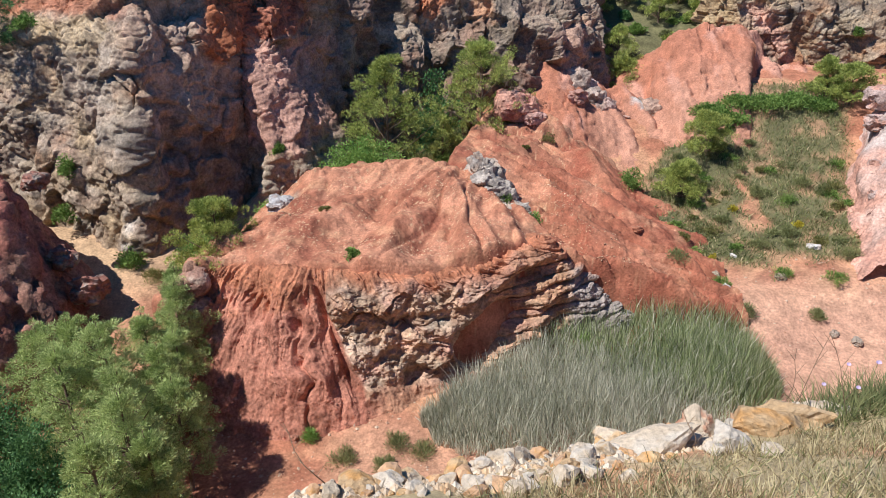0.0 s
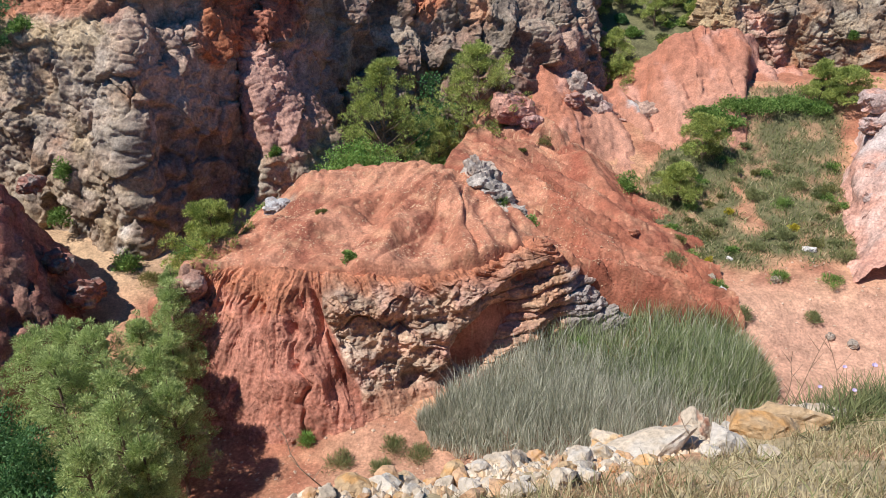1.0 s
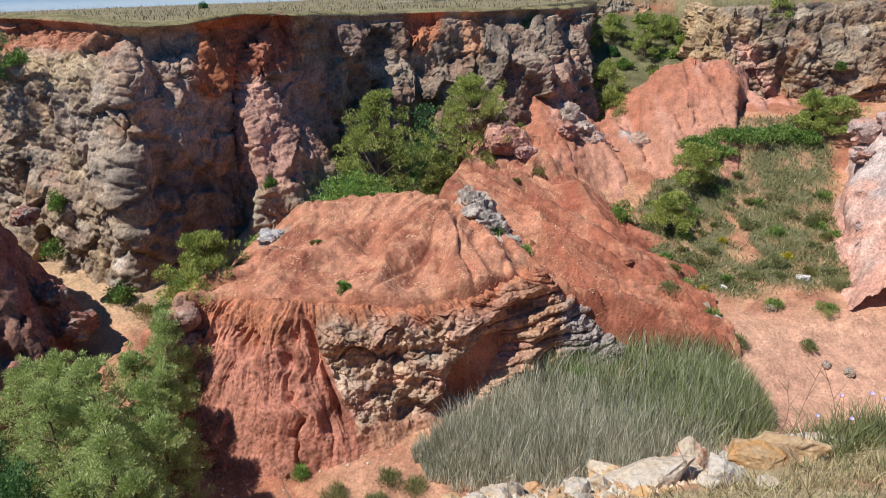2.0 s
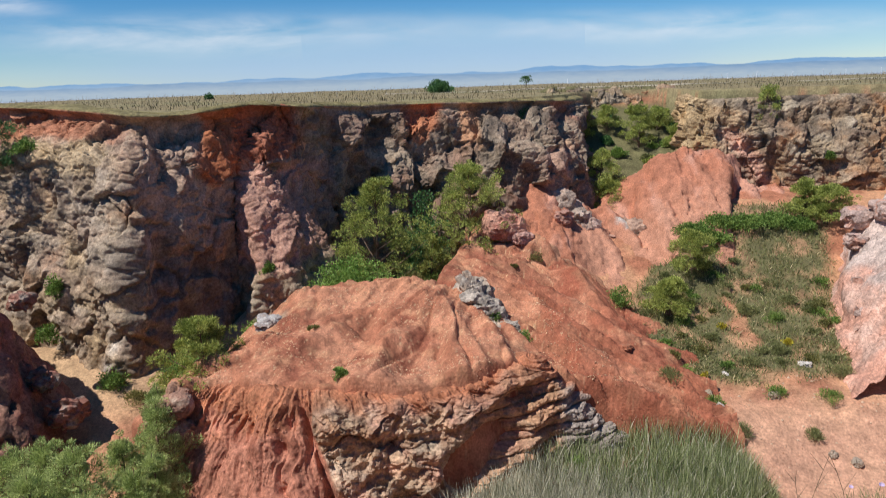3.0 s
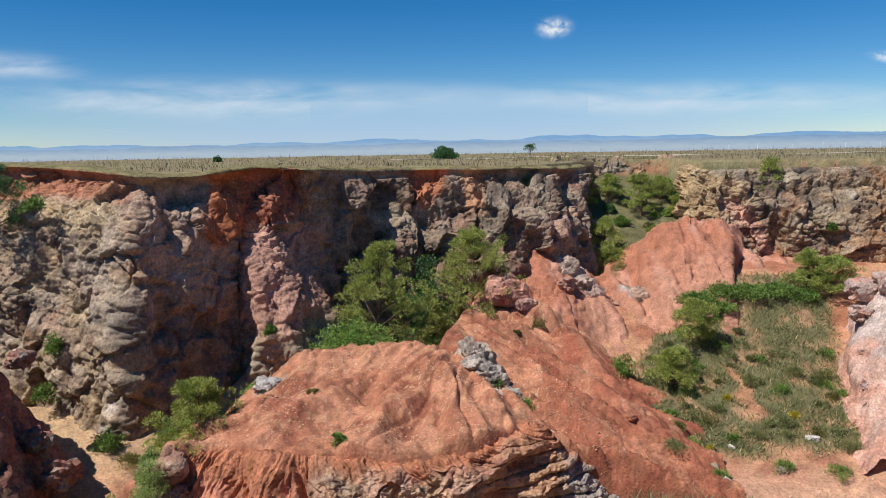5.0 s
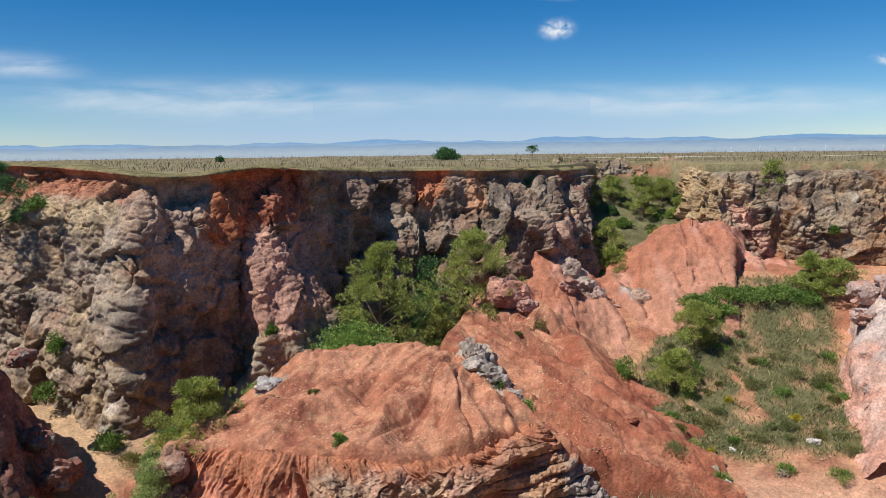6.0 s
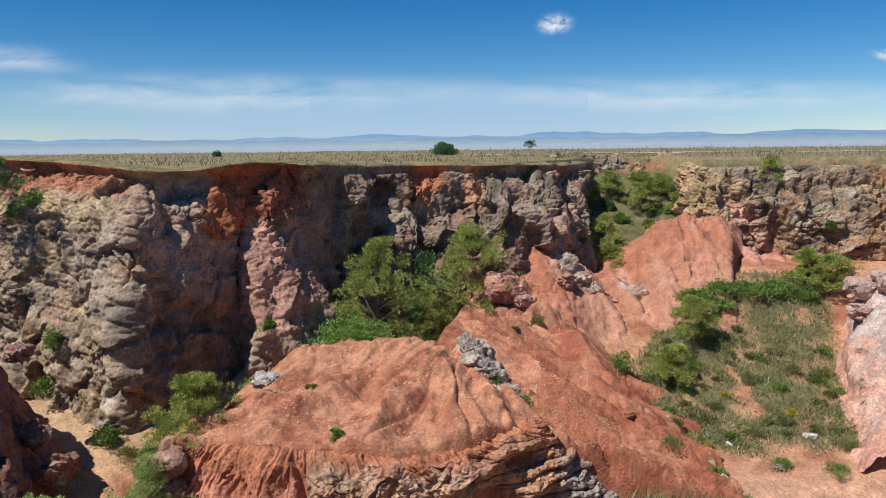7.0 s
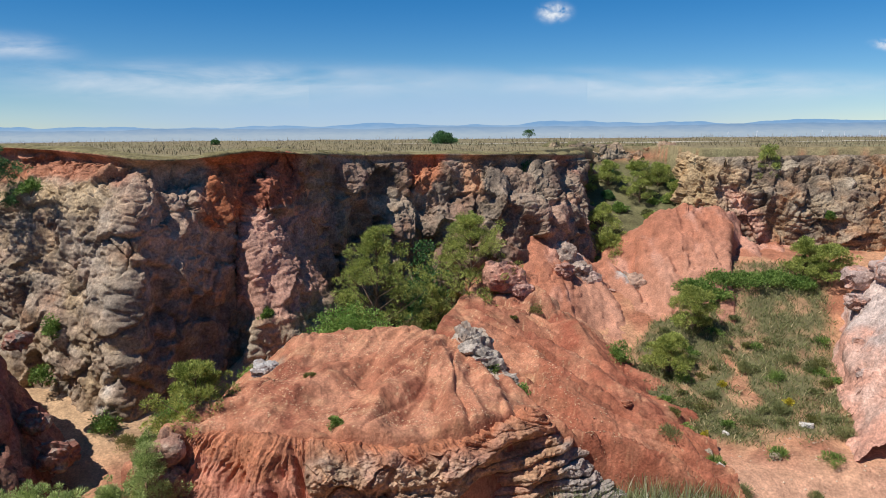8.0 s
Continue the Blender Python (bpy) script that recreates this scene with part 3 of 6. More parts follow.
def red_mound():
    gx, gy = np.arange(-15, 15, 0.085), np.arange(30, 53, 0.085)
    X, Y = np.meshgrid(gx, gy)
    Z = mound_top(X, Y)
    G = land(X, Y) - 0.15
    q = p3(X, Y, np.maximum(Z, G - 0.4))
    cols = np.broadcast_to(np.array(RED), q.shape)
    cols = mix(cols, (0.265, 0.092, 0.056), 0.85 * ss(-0.05, 0.3, fbm(q * 0.33 + 12, 4)))
    cols = mix(cols, (0.455, 0.21, 0.128), ss(-0.1, 0.5, fbm(q * 0.4, 5)))
    cols = mix(cols, PALE, 0.55 * ss(0.15, 0.7, fbm(q * (0.5, 1.2, 1), 4) + 0.35 * ss(44, 47, Y)))
    cols = mix(cols, (0.29, 0.10, 0.058), 0.7 * np.exp(-((X - 0.6) / 2.2) ** 2 - ((Y - 42.4) / 1.6) ** 2) * ss(-0.4, 0.3, fbm(q * 0.7 + 5, 3)))
    cols = mix(cols, (0.52, 0.26, 0.15), 0.6 * np.exp(-((X + 1.2) / 2.4) ** 2 - ((Y - 39.9) / 0.9) ** 2))
    cols = mix(cols, (0.50, 0.27, 0.17), 0.7 * ss(46.6, 47.6, Y) * ss(0.0, 0.4, fbm(q * (0.3, 0.3, 1.5) + 77, 3) + 0.25))
    f1, f2, cell = worley(q * 5.5)
    cols = mix(cols, (0.62, 0.42, 0.25), 0.8 * ss(0.28, 0.2, f1) * (cell > 0.45) * ss(0, 0.5, fbm(q * 0.5 + 60, 3) + 0.35))
    # the right flank, turned from the sun, has its shade painted in as darker red
    cols = mix(cols, (0.31, 0.095, 0.055), 0.6 * ss(3.5, 6.5, X + 0.2 * (Y - 40)) * ss(49, 46, Y) * ss(-0.5, 0.4, fbm(q * 0.4 + 31, 4)))
    cols = mix(cols, GREY, 0.8 * ss(1.2, 0.5, np.hypot(X + 9.3, Y - 38.6)))
    keep = (Z > G - 0.5)
    k = keep[:-1, :-1] | keep[1:, :-1] | keep[:-1, 1:] | keep[1:, 1:]
    return grid_object("red_mound", q, cols, SOIL, keep=k)


mound = tagged(red_mound(), "large rounded mound of bare red bauxite earth with rills", "mound")


FACE_SPOTS = []


def mound_face():
    foot = [(-13.6, 31, 4.0), (-12.8, 28.6, 2.2), (-11.5, 27.0, 1.6), (-9.0, 26.6, 1.5), (-6.3, 26.9, 1.6), (-4.0, 27.3, 1.7), (-1.3, 28.6, 2.0), (1.6, 30.2, 2.4), (5.0, 32.2, 3.0), (8.2, 33.0, 3.0), (9.6, 34.6, 3.4)]
    low = [(-13.6, 31.4, 5.4), (-12.6, 29.9, 4.3), (-11.0, 28.6, 3.9), (-8.5, 28.6, 4.0), (-6.2, 28.2, 4.2), (-4.3, 28.7, 4.1), (-1.6, 29.6, 4.1), (1.5, 30.6, 4.1), (4.9, 32.3, 4.5), (7.6, 32.7, 4.2), (9.0, 34.6, 4.4)]
    high = [(-13.6, 31.7, 6.8), (-12.5, 30.8, 6.4), (-10.6, 30.4, 6.4), (-8.2, 29.9, 6.4), (-6.4, 29.6, 6.5), (-4.6, 29.6, 6.4), (-1.9, 29.9, 6.2), (1.3, 30.8, 6.2), (4.5, 32.3, 6.4), (6.7, 32.8, 5.7), (8.2, 34.4, 5.6)]
    lip = [(-13.6, 32, 7.7), (-12.4, 31.1, 8.1), (-10.6, 31.5, 8.3), (-7.6, 31.0, 8.15), (-5.2, 30.6, 8.15), (-2.1, 30.5, 7.85), (1.3, 31.4, 7.9), (3.2, 32.6, 8.3), (4.7, 33.3, 8.35), (6.2, 33.6, 7.0), (7.4, 34.4, 6.4)]
    back = [(-13.2, 33, 7.6), (-12, 32.3, 8.15), (-10.4, 32.7, 8.4), (-7.5, 32.2, 8.3), (-5.1, 31.9, 8.25), (-2.0, 31.8, 8.1), (1.4, 32.7, 8.3), (3.0, 33.9, 8.5), (4.3, 34.6, 8.5), (5.4, 34.8, 7.4), (6.4, 35.6, 6.6)]
    nu, nv = 760, 330
    P = loft([foot, low, high, lip, back], nu, nv)
    N = normals(P)
    x, z = P[..., 0], P[..., 2]
    v = np.linspace(0, 1, nv)[:, None] * np.ones(nu)
    # the bare rock lies between the red fan and the flank
    rock = ss(-6.2 + 0.4 * (8 - z), -6.0 + 0.4 * (8 - z), x + 0.25 * pnoise(P * 0.8)) * ss(0.12, 0.22, v + 0.05 * pnoise(P * 0.7) + 0.12 * ss(-1, 4, x)) * ss(0.80, 0.60, v + 0.10 * pnoise(P * 0.9 + 14))
    knob = ss(-11.6, -12.2, x) * ss(0.25, 0.4, v)
    rock = np.maximum(rock, knob)
    beds = ss(0.8, 2.6, x) * rock
    w = P + 0.35 * np.stack([fbm(P * 0.7 + k * 31, 3) for k in range(3)], -1)
    f1, f2, cell = worley(w * (0.46, 0.46, 0.6) + 3)
    g1, g2, cell2 = worley(w * (2.6, 2.6, 3.6) + 5)
    e1, egap, ecell = facets(w * (0.6, 0.6, 0.8) + 8)
    h1, hgap, hcell = facets(w * (1.9, 1.9, 2.3) + 2)
    lumps = 0.9 * (0.62 - f1) * ss(-0.6, 0.3, pnoise(P * 0.5 + 44)) + 0.26 * e1 + 0.04 * h1 + 0.07 * (0.5 - g1) * ss(-0.1, 0.4, pnoise(P * 0.9 + 61)) + 0.16 * fbm(P * 1.3 + 9, 5, 0.55) + 0.07 * ridged(P * (1.2, 1.2, 2.2), 4) - 0.16 * np.exp(-((f2 - f1) / 0.07) ** 2) * ss(-0.2, 0.3, pnoise(P * 0.6 + 4)) - 0.32 * ss(0.75, 0.9, cell) * ss(0.55, 0.3, f1)
    d = rock * (1 - 0.8 * beds) * lumps
    bed = (z - 0.12 * (x - 3) + 0.30 * fbm(P * (0.35, 0.35, 0.8), 4)) * 1.75
    lay = np.abs((bed % 1.0) - 0.5) * 2
    bed2 = bed * 2.6 + 0.5 * fbm(P * 0.6 + 6, 3)
    lay2 = np.abs((bed2 % 1.0) - 0.5) * 2
    rough = ss(-0.6, 0.5, pnoise(P * (0.7, 0.7, 1.4) + 22))
    d = d + beds * (0.55 * (JIT[PERM[np.floor(bed).astype(int) & 255], 0] - 0.5) * ss(-0.5, 0.2, pnoise(P * (0.5, 0.5, 0.9) + 8)) + 0.22 * fbm(P * 0.9 + 2, 4) + 0.24 * np.sqrt(np.clip(1 - lay ** 2, 0, 1)) - 0.16 * ss(0.86, 1.0, lay) + 0.10 * rough * np.sqrt(np.clip(1 - lay2 ** 2, 0, 1)) + 0.3 * pnoise(p3(0 * x, np.floor(bed) * 3.7, x * 0.2)))
    # the ledge, and the hollow under it
    ledge = 7.15 + 0.28 * np.clip(x - 1.5, -1.5, 3) + 0.2 * pnoise(P * 0.7 + 3)
    d = d + rock * (0.15 + 0.5 * ss(-0.5, 1.5, x)) * ss(ledge - 0.3, ledge, z)
    d = d - 1.9 * np.exp(-((x - 1.7 - 0.55 * (z - 5)) / 1.05) ** 2) * np.exp(-((z - 5.1) / 1.3) ** 2) * rock
    d = d - 0.8 * np.exp(-((x - 3.6) / 0.8) ** 2 - ((z - 7.35) / 0.28) ** 2) * rock
    d = d - 0.8 * np.exp(-((x + 2.35) / 0.36) ** 2 - ((z - 6.15) / 0.4) ** 2) - 0.8 * np.exp(-((x + 1.9) / 0.55) ** 2 - ((z - 3.75) / 0.32) ** 2) - 0.5 * np.exp(-((x - 0.3) / 0.5) ** 2 - ((z - 4.3) / 0.5) ** 2)
    # the red fan: ribs that part downwards from two tops
    fan = 1 - rock
    wx = x + 0.35 * fbm(P * 0.6 + 3, 3)
    s = (wx + 7.3) / (1.0 + 0.26 * np.clip(8.6 - z, 0, 8))
    rib = ridged(p3(s * 1.15, 0.07 * z, 4), 4, 0.55)
    d = d + fan * ss(0.95, 0.75, v) * (0.27 * rib * ss(0.02, 0.3, v) + 0.16 * fbm(P * (0.8, 0.8, 0.4) + 5, 5) + 0.04 * fbm(P * 3, 4))
    d = d + fan * (0.8 * np.exp(-((s + 0.15) / 0.75) ** 2) - 0.35) * ss(0.9, 0.6, v) * ss(0.0, 0.3, v)
    gul = np.exp(-(pnoise(p3(s * 1.5, 0.10 * z + 0.2 * wx, 11)) / 0.075) ** 2) + 0.3 * np.exp(-(pnoise(p3(s * 3.4, 0.2 * z, 31)) / 0.08) ** 2)
    d = d - 0.1 * fan * ss(-0.3, 0.3, pnoise(P * 0.4 + 50)) * gul * ss(0.02, 0.15, v) * ss(0.8, 0.62, v)
    crack = np.exp(-((s - 0.28 + 0.12 * pnoise(P * 1.1)) / 0.035) ** 2) * ss(0.45, 0.3, v)
    d = d - 0.3 * fan * crack
    c1, c2, cc = worley(P * 3.6)
    d = d + fan * ss(0.2, 0.4, v) * ss(0.85, 0.7, v) * 0.09 * ss(0.45, 0.1, c1) * (cc > 0.6) * ss(0.0, 0.4, pnoise(P * 0.5 + 3))
    for hx, hz, hr in ((-9.1, 6.7, 0.3), (-8.6, 7.0, 0.2), (-7.0, 6.3, 0.25), (-6.7, 7.2, 0.2)):
        d = d - 0.5 * fan * np.exp(-((x - hx) / hr) ** 2 - ((z - hz) / (hr * 1.6)) ** 2)
    # a groove parts the fan from the rock
    d = d - 0.35 * np.exp(-((x + 6.35 - 0.4 * (8 - z)) / 0.13) ** 2) * ss(0.15, 0.3, v) * ss(0.8, 0.7, v)
    d = d + rock * (0.07 * fbm(P * 3.5, 5, 0.6) + 0.03 * ridged(P * 1.6, 4))
    Q = P + N * (d * ss(1.0, 0.93, v))[..., None]
    cols = np.broadcast_to(np.array((0.43, 0.185, 0.125)), Q.shape)
    cols = mix(cols, DEEP, 0.75 * ss(-0.1, 0.8, fbm(Q * 0.6, 4)))
    cols = mix(cols, PALE, 0.6 * ss(-0.1, 0.6, fbm(Q * 0.8 + 7, 4)) * ss(0.5, 0.72, v))
    cols = mix(cols, (0.45, 0.24, 0.15), ss(-4.2, -3.0, x) * (1 - rock) * ss(0.4, 0.2, v))
    cols = mix(cols, (0.41, 0.165, 0.088), 0.9 * ss(0.50, 0.70, v + 0.14 * fbm(Q * 0.8 + 70, 3)))
    rc = zone_colours(Q * 1.6, cell, cell2, [(GREY, 0.7 - 0.6 * beds), ((0.42, 0.24, 0.14), 0.9 + 1.4 * beds), ((0.44, 0.30, 0.19), 0.8 + 0 * x), (CHAR, 0.12 + 0 * x), ((0.46, 0.40, 0.34), 0.35 * (1 - beds)), ((0.46, 0.22, 0.17), 0.5 + 0 * x)])
    rc = mix(rc, (0.32, 0.295, 0.275), 0.8 * ss(5.2, 6.0, x) * rock)
    rc = mix(rc, (0.27, 0.14, 0.10), 0.7 * knob)
    cols = mix(cols, rc, rock)
    cols = mix(cols, PINK, 0.8 * (1 - rock) * ss(-1.5, 0.5, x) * ss(5.5, 5, z))
    ok = np.argwhere((fan > 0.8) & (v > 0.05) & (v < 0.8) & (x > -11.5))
    FACE_SPOTS.append(Q[tuple(ok.T)])
    return grid_object("rock_face", Q, cols, ROCK, mound)


tagged(mound_face(), "undercut rock outcrop with grey boulders, brown beds and red scree")


def ridge_thing(name, x0, x1, y0, y1, step, height, colours, mat, sink=0.3, relief=0.0):
    X, Y = np.meshgrid(np.arange(x0, x1, step), np.arange(y0, y1, step))
    Z = height(X, Y)
    G = land(X, Y)
    q = p3(X, Y, np.maximum(Z, G - sink - 0.3))
    if relief:
        q = rock_relief(q, normals(q), 0.25, relief, 0.06, 1.0, 0.0)[0]
    keep = Z > G - sink
    k = keep[:-1, :-1] | keep[1:, :-1] | keep[:-1, 1:] | keep[1:, 1:]
    return grid_object(name, q, colours(q), mat, keep=k)


def hill_height(x, y):
    d, hz = seg_dist(x, y, [(5.4, 55.8, 13.8), (6.7, 56.2, 14.5), (8.6, 56.5, 14.2), (10.6, 56.6, 13.0), (12.2, 57.2, 11.4)])
    a = hz + 0.2 - np.sqrt((0.66 * d) ** 2 + 0.15)
    d, hz = seg_dist(x, y, [(13.2, 60, 11.3), (14.2, 59.4, 12.2), (16.0, 59.4, 13.6), (18.6, 58.6, 15.6), (20.8, 58.4, 15.8), (23.5, 58.2, 15.4), (24.3, 57.6, 13.2), (28.0, 57.6, 12.5), (30.5, 57, 11.8)])
    b = hz + 0.2 - np.sqrt((0.74 * d) ** 2 + 0.2)
    d, hz = seg_dist(x, y, [(13.2, 56.5, 11.8), (14.3, 53.6, 10.3), (14.6, 51.5, 9.2)])
    c = hz - 0.7 * d
    d, hz = seg_dist(x, y, [(10.0, 56, 12.2), (10.6, 52.5, 10.0), (10.0, 49.5, 8.3)])
    e = hz - 0.75 * d
    z = smax(smax(a, b, 0.5), smax(c, e, 0.4), 0.4)
    z = z + (0.14 + 0.22 * ss(12, 16, x)) * ridged(p3(x * 0.45 + 0.2 * pnoise(p3(x, y) * 0.6), y * 0.12), 4) + 0.12 * fbm(p3(x * 1.2, y * 1.2), 4)
    return z


def hill_colours(q):
    x, y = q[..., 0], q[..., 1]
    c = np.broadcast_to(np.array((0.40, 0.165, 0.10)), q.shape)
    c = mix(c, PINK, 0.75 * ss(0.2, 0.6, fbm(q * (0.5, 0.15, 0.3) + 4, 4) + 0.3 * ss(22, 24, x) + 0.4 * ss(12, 10, x) * ss(8, 9.5, x)))
    c = mix(c, (0.47, 0.24, 0.16), 0.8 * ss(57, 52, y) * ss(9, 11, x))
    g = ss(0.7, 1.0, 1.3 - np.hypot((x - 10.3) / 1.3, (y - 55.2) / 1.7) + 0.35 * fbm(q * 0.9, 4))
    g = np.maximum(g, ss(0.7, 1.0, 1.3 - np.hypot((x - 14.2) / 1.1, (y - 54.6) / 1.2) + 0.35 * fbm(q * 0.9 + 5, 4)))
    return mix(c, (0.42, 0.38, 0.35), g)


tagged(ridge_thing("red_hill", 2, 31, 46, 64, 0.11, hill_height, hill_colours, SOIL, 0.3, 0.035), "eroded red and pink earth hill with grey rock knobs", "hill")


def dark_height(x, y):
    d, hz = seg_dist(x, y, [(-31, 38, 15), (-24.0, 35.0, 13.4), (-22.0, 33, 12.9), (-20.9, 31.6, 11.0), (-21.2, 29.6, 9.4), (-23.0, 26, 8.4)])
    return hz + 0.3 - np.sqrt((2.0 * d) ** 2 + 0.3) + 0.5 * fbm(p3(x * 0.4, y * 0.4, 3), 4) + 0.2 * ridged(p3(x * 0.3 + y * 0.5, y * 0.25), 4)


def dark_colours(q):
    c = mix(np.broadcast_to(np.array((0.31, 0.12, 0.088)), q.shape), (0.38, 0.18, 0.125), ss(-0.3, 0.6, fbm(q * 0.5, 5)))
    return mix(c, (0.27, 0.19, 0.14), 0.45 * ss(0.1, 0.6, fbm(q * 0.6 + 8, 5)))


tagged(ridge_thing("rock_spur", -36, -14, 26, 42, 0.12, dark_height, dark_colours, ROCK, 0.8, 0.26), "dark red rock spur with steep shaded sides", "rock spur")


def pink_height(x, y):
    # everything beyond a line that runs up the bank
    s = (x - np.interp(y, [36, 39, 44, 48, 50, 56], [21.6, 22.6, 24.6, 26.6, 28.6, 31.5]))
    z = land(x, y) - 0.6 + 1.0 * np.clip(s, -3, 12) + 1.1 * ss(0.2, 1.4, s) * ss(38, 44, y)
    z = z * ss(52, 50, y) + (z - 5) * (1 - ss(52, 50, y)) 
    z = np.minimum(z, 14.5)
    return z + (0.45 * fbm(p3(x * 0.5, y * 0.5, 5), 4) + 0.25 * ridged(p3(x * 0.8, y * 0.8), 4)) * ss(-1, 1.5, s)


def pink_colours(q):
    c = mix(np.broadcast_to(np.array(PINK), q.shape), (0.55, 0.36, 0.29), ss(-0.2, 0.6, fbm(q * 0.5, 5)))
    return mix(c, (0.5, 0.42, 0.38), 0.8 * ss(8.5, 10, q[..., 2] + fbm(q * 0.6, 4)))


tagged(ridge_thing("pink_outcrop", 19, 42, 36, 54, 0.12, pink_height, pink_colours, ROCK, 0.8, 0.16), "pale pink weathered rock outcrop beside the grassy bank", "outcrop")


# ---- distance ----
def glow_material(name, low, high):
    """Glowing distance with the haze painted in: paler towards the plain, bluer towards the crests, with faint fields
    and woods.
    """
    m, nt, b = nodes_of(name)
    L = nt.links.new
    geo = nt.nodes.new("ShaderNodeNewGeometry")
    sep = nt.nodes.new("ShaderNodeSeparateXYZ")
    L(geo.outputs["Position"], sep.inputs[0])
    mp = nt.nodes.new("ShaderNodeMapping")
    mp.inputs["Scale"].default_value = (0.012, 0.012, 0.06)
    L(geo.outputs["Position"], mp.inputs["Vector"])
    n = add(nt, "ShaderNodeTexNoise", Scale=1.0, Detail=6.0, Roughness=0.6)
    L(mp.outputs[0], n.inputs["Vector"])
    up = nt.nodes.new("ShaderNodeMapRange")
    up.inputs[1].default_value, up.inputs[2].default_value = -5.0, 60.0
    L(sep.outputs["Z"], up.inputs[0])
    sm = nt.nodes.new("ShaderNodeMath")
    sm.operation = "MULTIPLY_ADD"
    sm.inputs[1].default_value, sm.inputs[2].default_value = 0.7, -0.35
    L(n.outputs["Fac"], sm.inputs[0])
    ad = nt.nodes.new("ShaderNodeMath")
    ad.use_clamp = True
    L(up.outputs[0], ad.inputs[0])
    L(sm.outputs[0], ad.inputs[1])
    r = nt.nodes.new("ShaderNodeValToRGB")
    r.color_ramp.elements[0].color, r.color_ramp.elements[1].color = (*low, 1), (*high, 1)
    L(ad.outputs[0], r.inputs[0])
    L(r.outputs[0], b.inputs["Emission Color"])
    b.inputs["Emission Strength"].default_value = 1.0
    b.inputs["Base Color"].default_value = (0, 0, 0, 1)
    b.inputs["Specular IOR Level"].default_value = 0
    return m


def mountains(name, y, height, offset, mat, label):
    x = np.linspace(-4200, 4200, 500)
    top = 22 + height * (0.5 + 0.28 * fbm(p3(x * 0.0026 + offset, 0.5), 6, 0.5) + 0.2 * x / 4200)
    v = np.linspace(0, 1, 8)[:, None]
    P = np.stack([np.broadcast_to(x, (8, 500)), y + 150 * v + 0 * x, -60 + (top + 60) * v], -1)
    ob = grid_object(name, P, None, mat)
    return tagged(ob, label, "mountains", kind="structure")


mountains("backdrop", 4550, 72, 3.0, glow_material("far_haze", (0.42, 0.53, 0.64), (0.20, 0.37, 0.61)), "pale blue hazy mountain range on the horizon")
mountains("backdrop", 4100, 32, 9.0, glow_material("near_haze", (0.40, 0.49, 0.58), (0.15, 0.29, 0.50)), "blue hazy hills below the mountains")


def cloud_material(name, sx, sz, lo, hi, amount, colour=(0.86, 0.92, 1.0)):
    m, nt, b = nodes_of(name)
    L = nt.links.new
    tc = nt.nodes.new("ShaderNodeTexCoord")
    mp = nt.nodes.new("ShaderNodeMapping")
    mp.inputs["Scale"].default_value = (sx, 0, sz)
    L(tc.outputs["Object"], mp.inputs["Vector"])
    n = add(nt, "ShaderNodeTexNoise", Scale=1.0, Detail=9.0, Roughness=0.6, Distortion=0.4)
    L(mp.outputs[0], n.inputs["Vector"])
    r = nt.nodes.new("ShaderNodeMapRange")
    r.inputs[1].default_value, r.inputs[2].default_value = lo, hi
    L(n.outputs["Fac"], r.inputs[0])
    col = nt.nodes.new("ShaderNodeVertexColor")
    col.layer_name = "earth"
    mu = nt.nodes.new("ShaderNodeMath")
    mu.operation = "MULTIPLY"
    L(r.outputs[0], mu.inputs[0])
    L(col.outputs["Color"], mu.inputs[1])
    m2 = nt.nodes.new("ShaderNodeMath")
    m2.operation = "MULTIPLY"
    m2.inputs[1].default_value = amount
    L(mu.outputs[0], m2.inputs[0])
    em = add(nt, "ShaderNodeEmission", Strength=0.85)
    em.inputs["Color"].default_value = (*colour, 1)
    tr = nt.nodes.new("ShaderNodeBsdfTransparent")
    mx = nt.nodes.new("ShaderNodeMixShader")
    L(m2.outputs[0], mx.inputs[0])
    L(tr.outputs[0], mx.inputs[1])
    L(em.outputs[0], mx.inputs[2])
    L(mx.outputs[0], nt.nodes["Material Output"].inputs["Surface"])
    return m


def cloud(x, z, w, h, mat, label, lean=0.0):
    """A thin glowing sheet of cloud or haze far off, fading out to its rim."""
    u, v = np.meshgrid(np.linspace(-1, 1, 60), np.linspace(-1, 1, 30))
    P = np.stack([u * w / 2, 0 * u + 40 * u * u, v * h / 2 + lean * u * h], -1)
    fade = ss(1.0, 0.15, np.abs(u)) * ss(1.0, 0.0, np.abs(v)) * ss(1.0, 0.2, np.hypot(u, v))
    ob = grid_object("cloud", P, np.repeat(fade[..., None], 3, -1), mat)
    ob.location = (x, 4750, z)
    return tagged(ob, label, "cloud", kind="structure")


VEIL = cloud_material("cloud_veil", 0.0011, 0.006, 0.34, 0.72, 0.8)
WISP = cloud_material("cloud_wisp", 0.011, 0.016, 0.36, 0.62, 1.2)
HAZE = cloud_material("sky_haze", 0.0003, 0.0008, -0.6, 0.9, 0.95, (0.42, 0.60, 0.90))
# haze painted over the low sky as a faintly glowing blue-white sheet
cloud(0, 110, 9000, 700, HAZE, "pale haze above the horizon")
cloud(-1300, 330, 5600, 440, VEIL, "long thin veil of white cloud above the horizon", -0.12)
cloud(1500, 290, 5000, 360, VEIL, "faint streak of white cloud above the horizon", -0.1)
cloud(-2650, 560, 1300, 300, VEIL, "faint feathery streak of high cloud", -0.2)
cloud(750, 742, 340, 200, WISP, "small bright wisp of white cloud", 0.05)
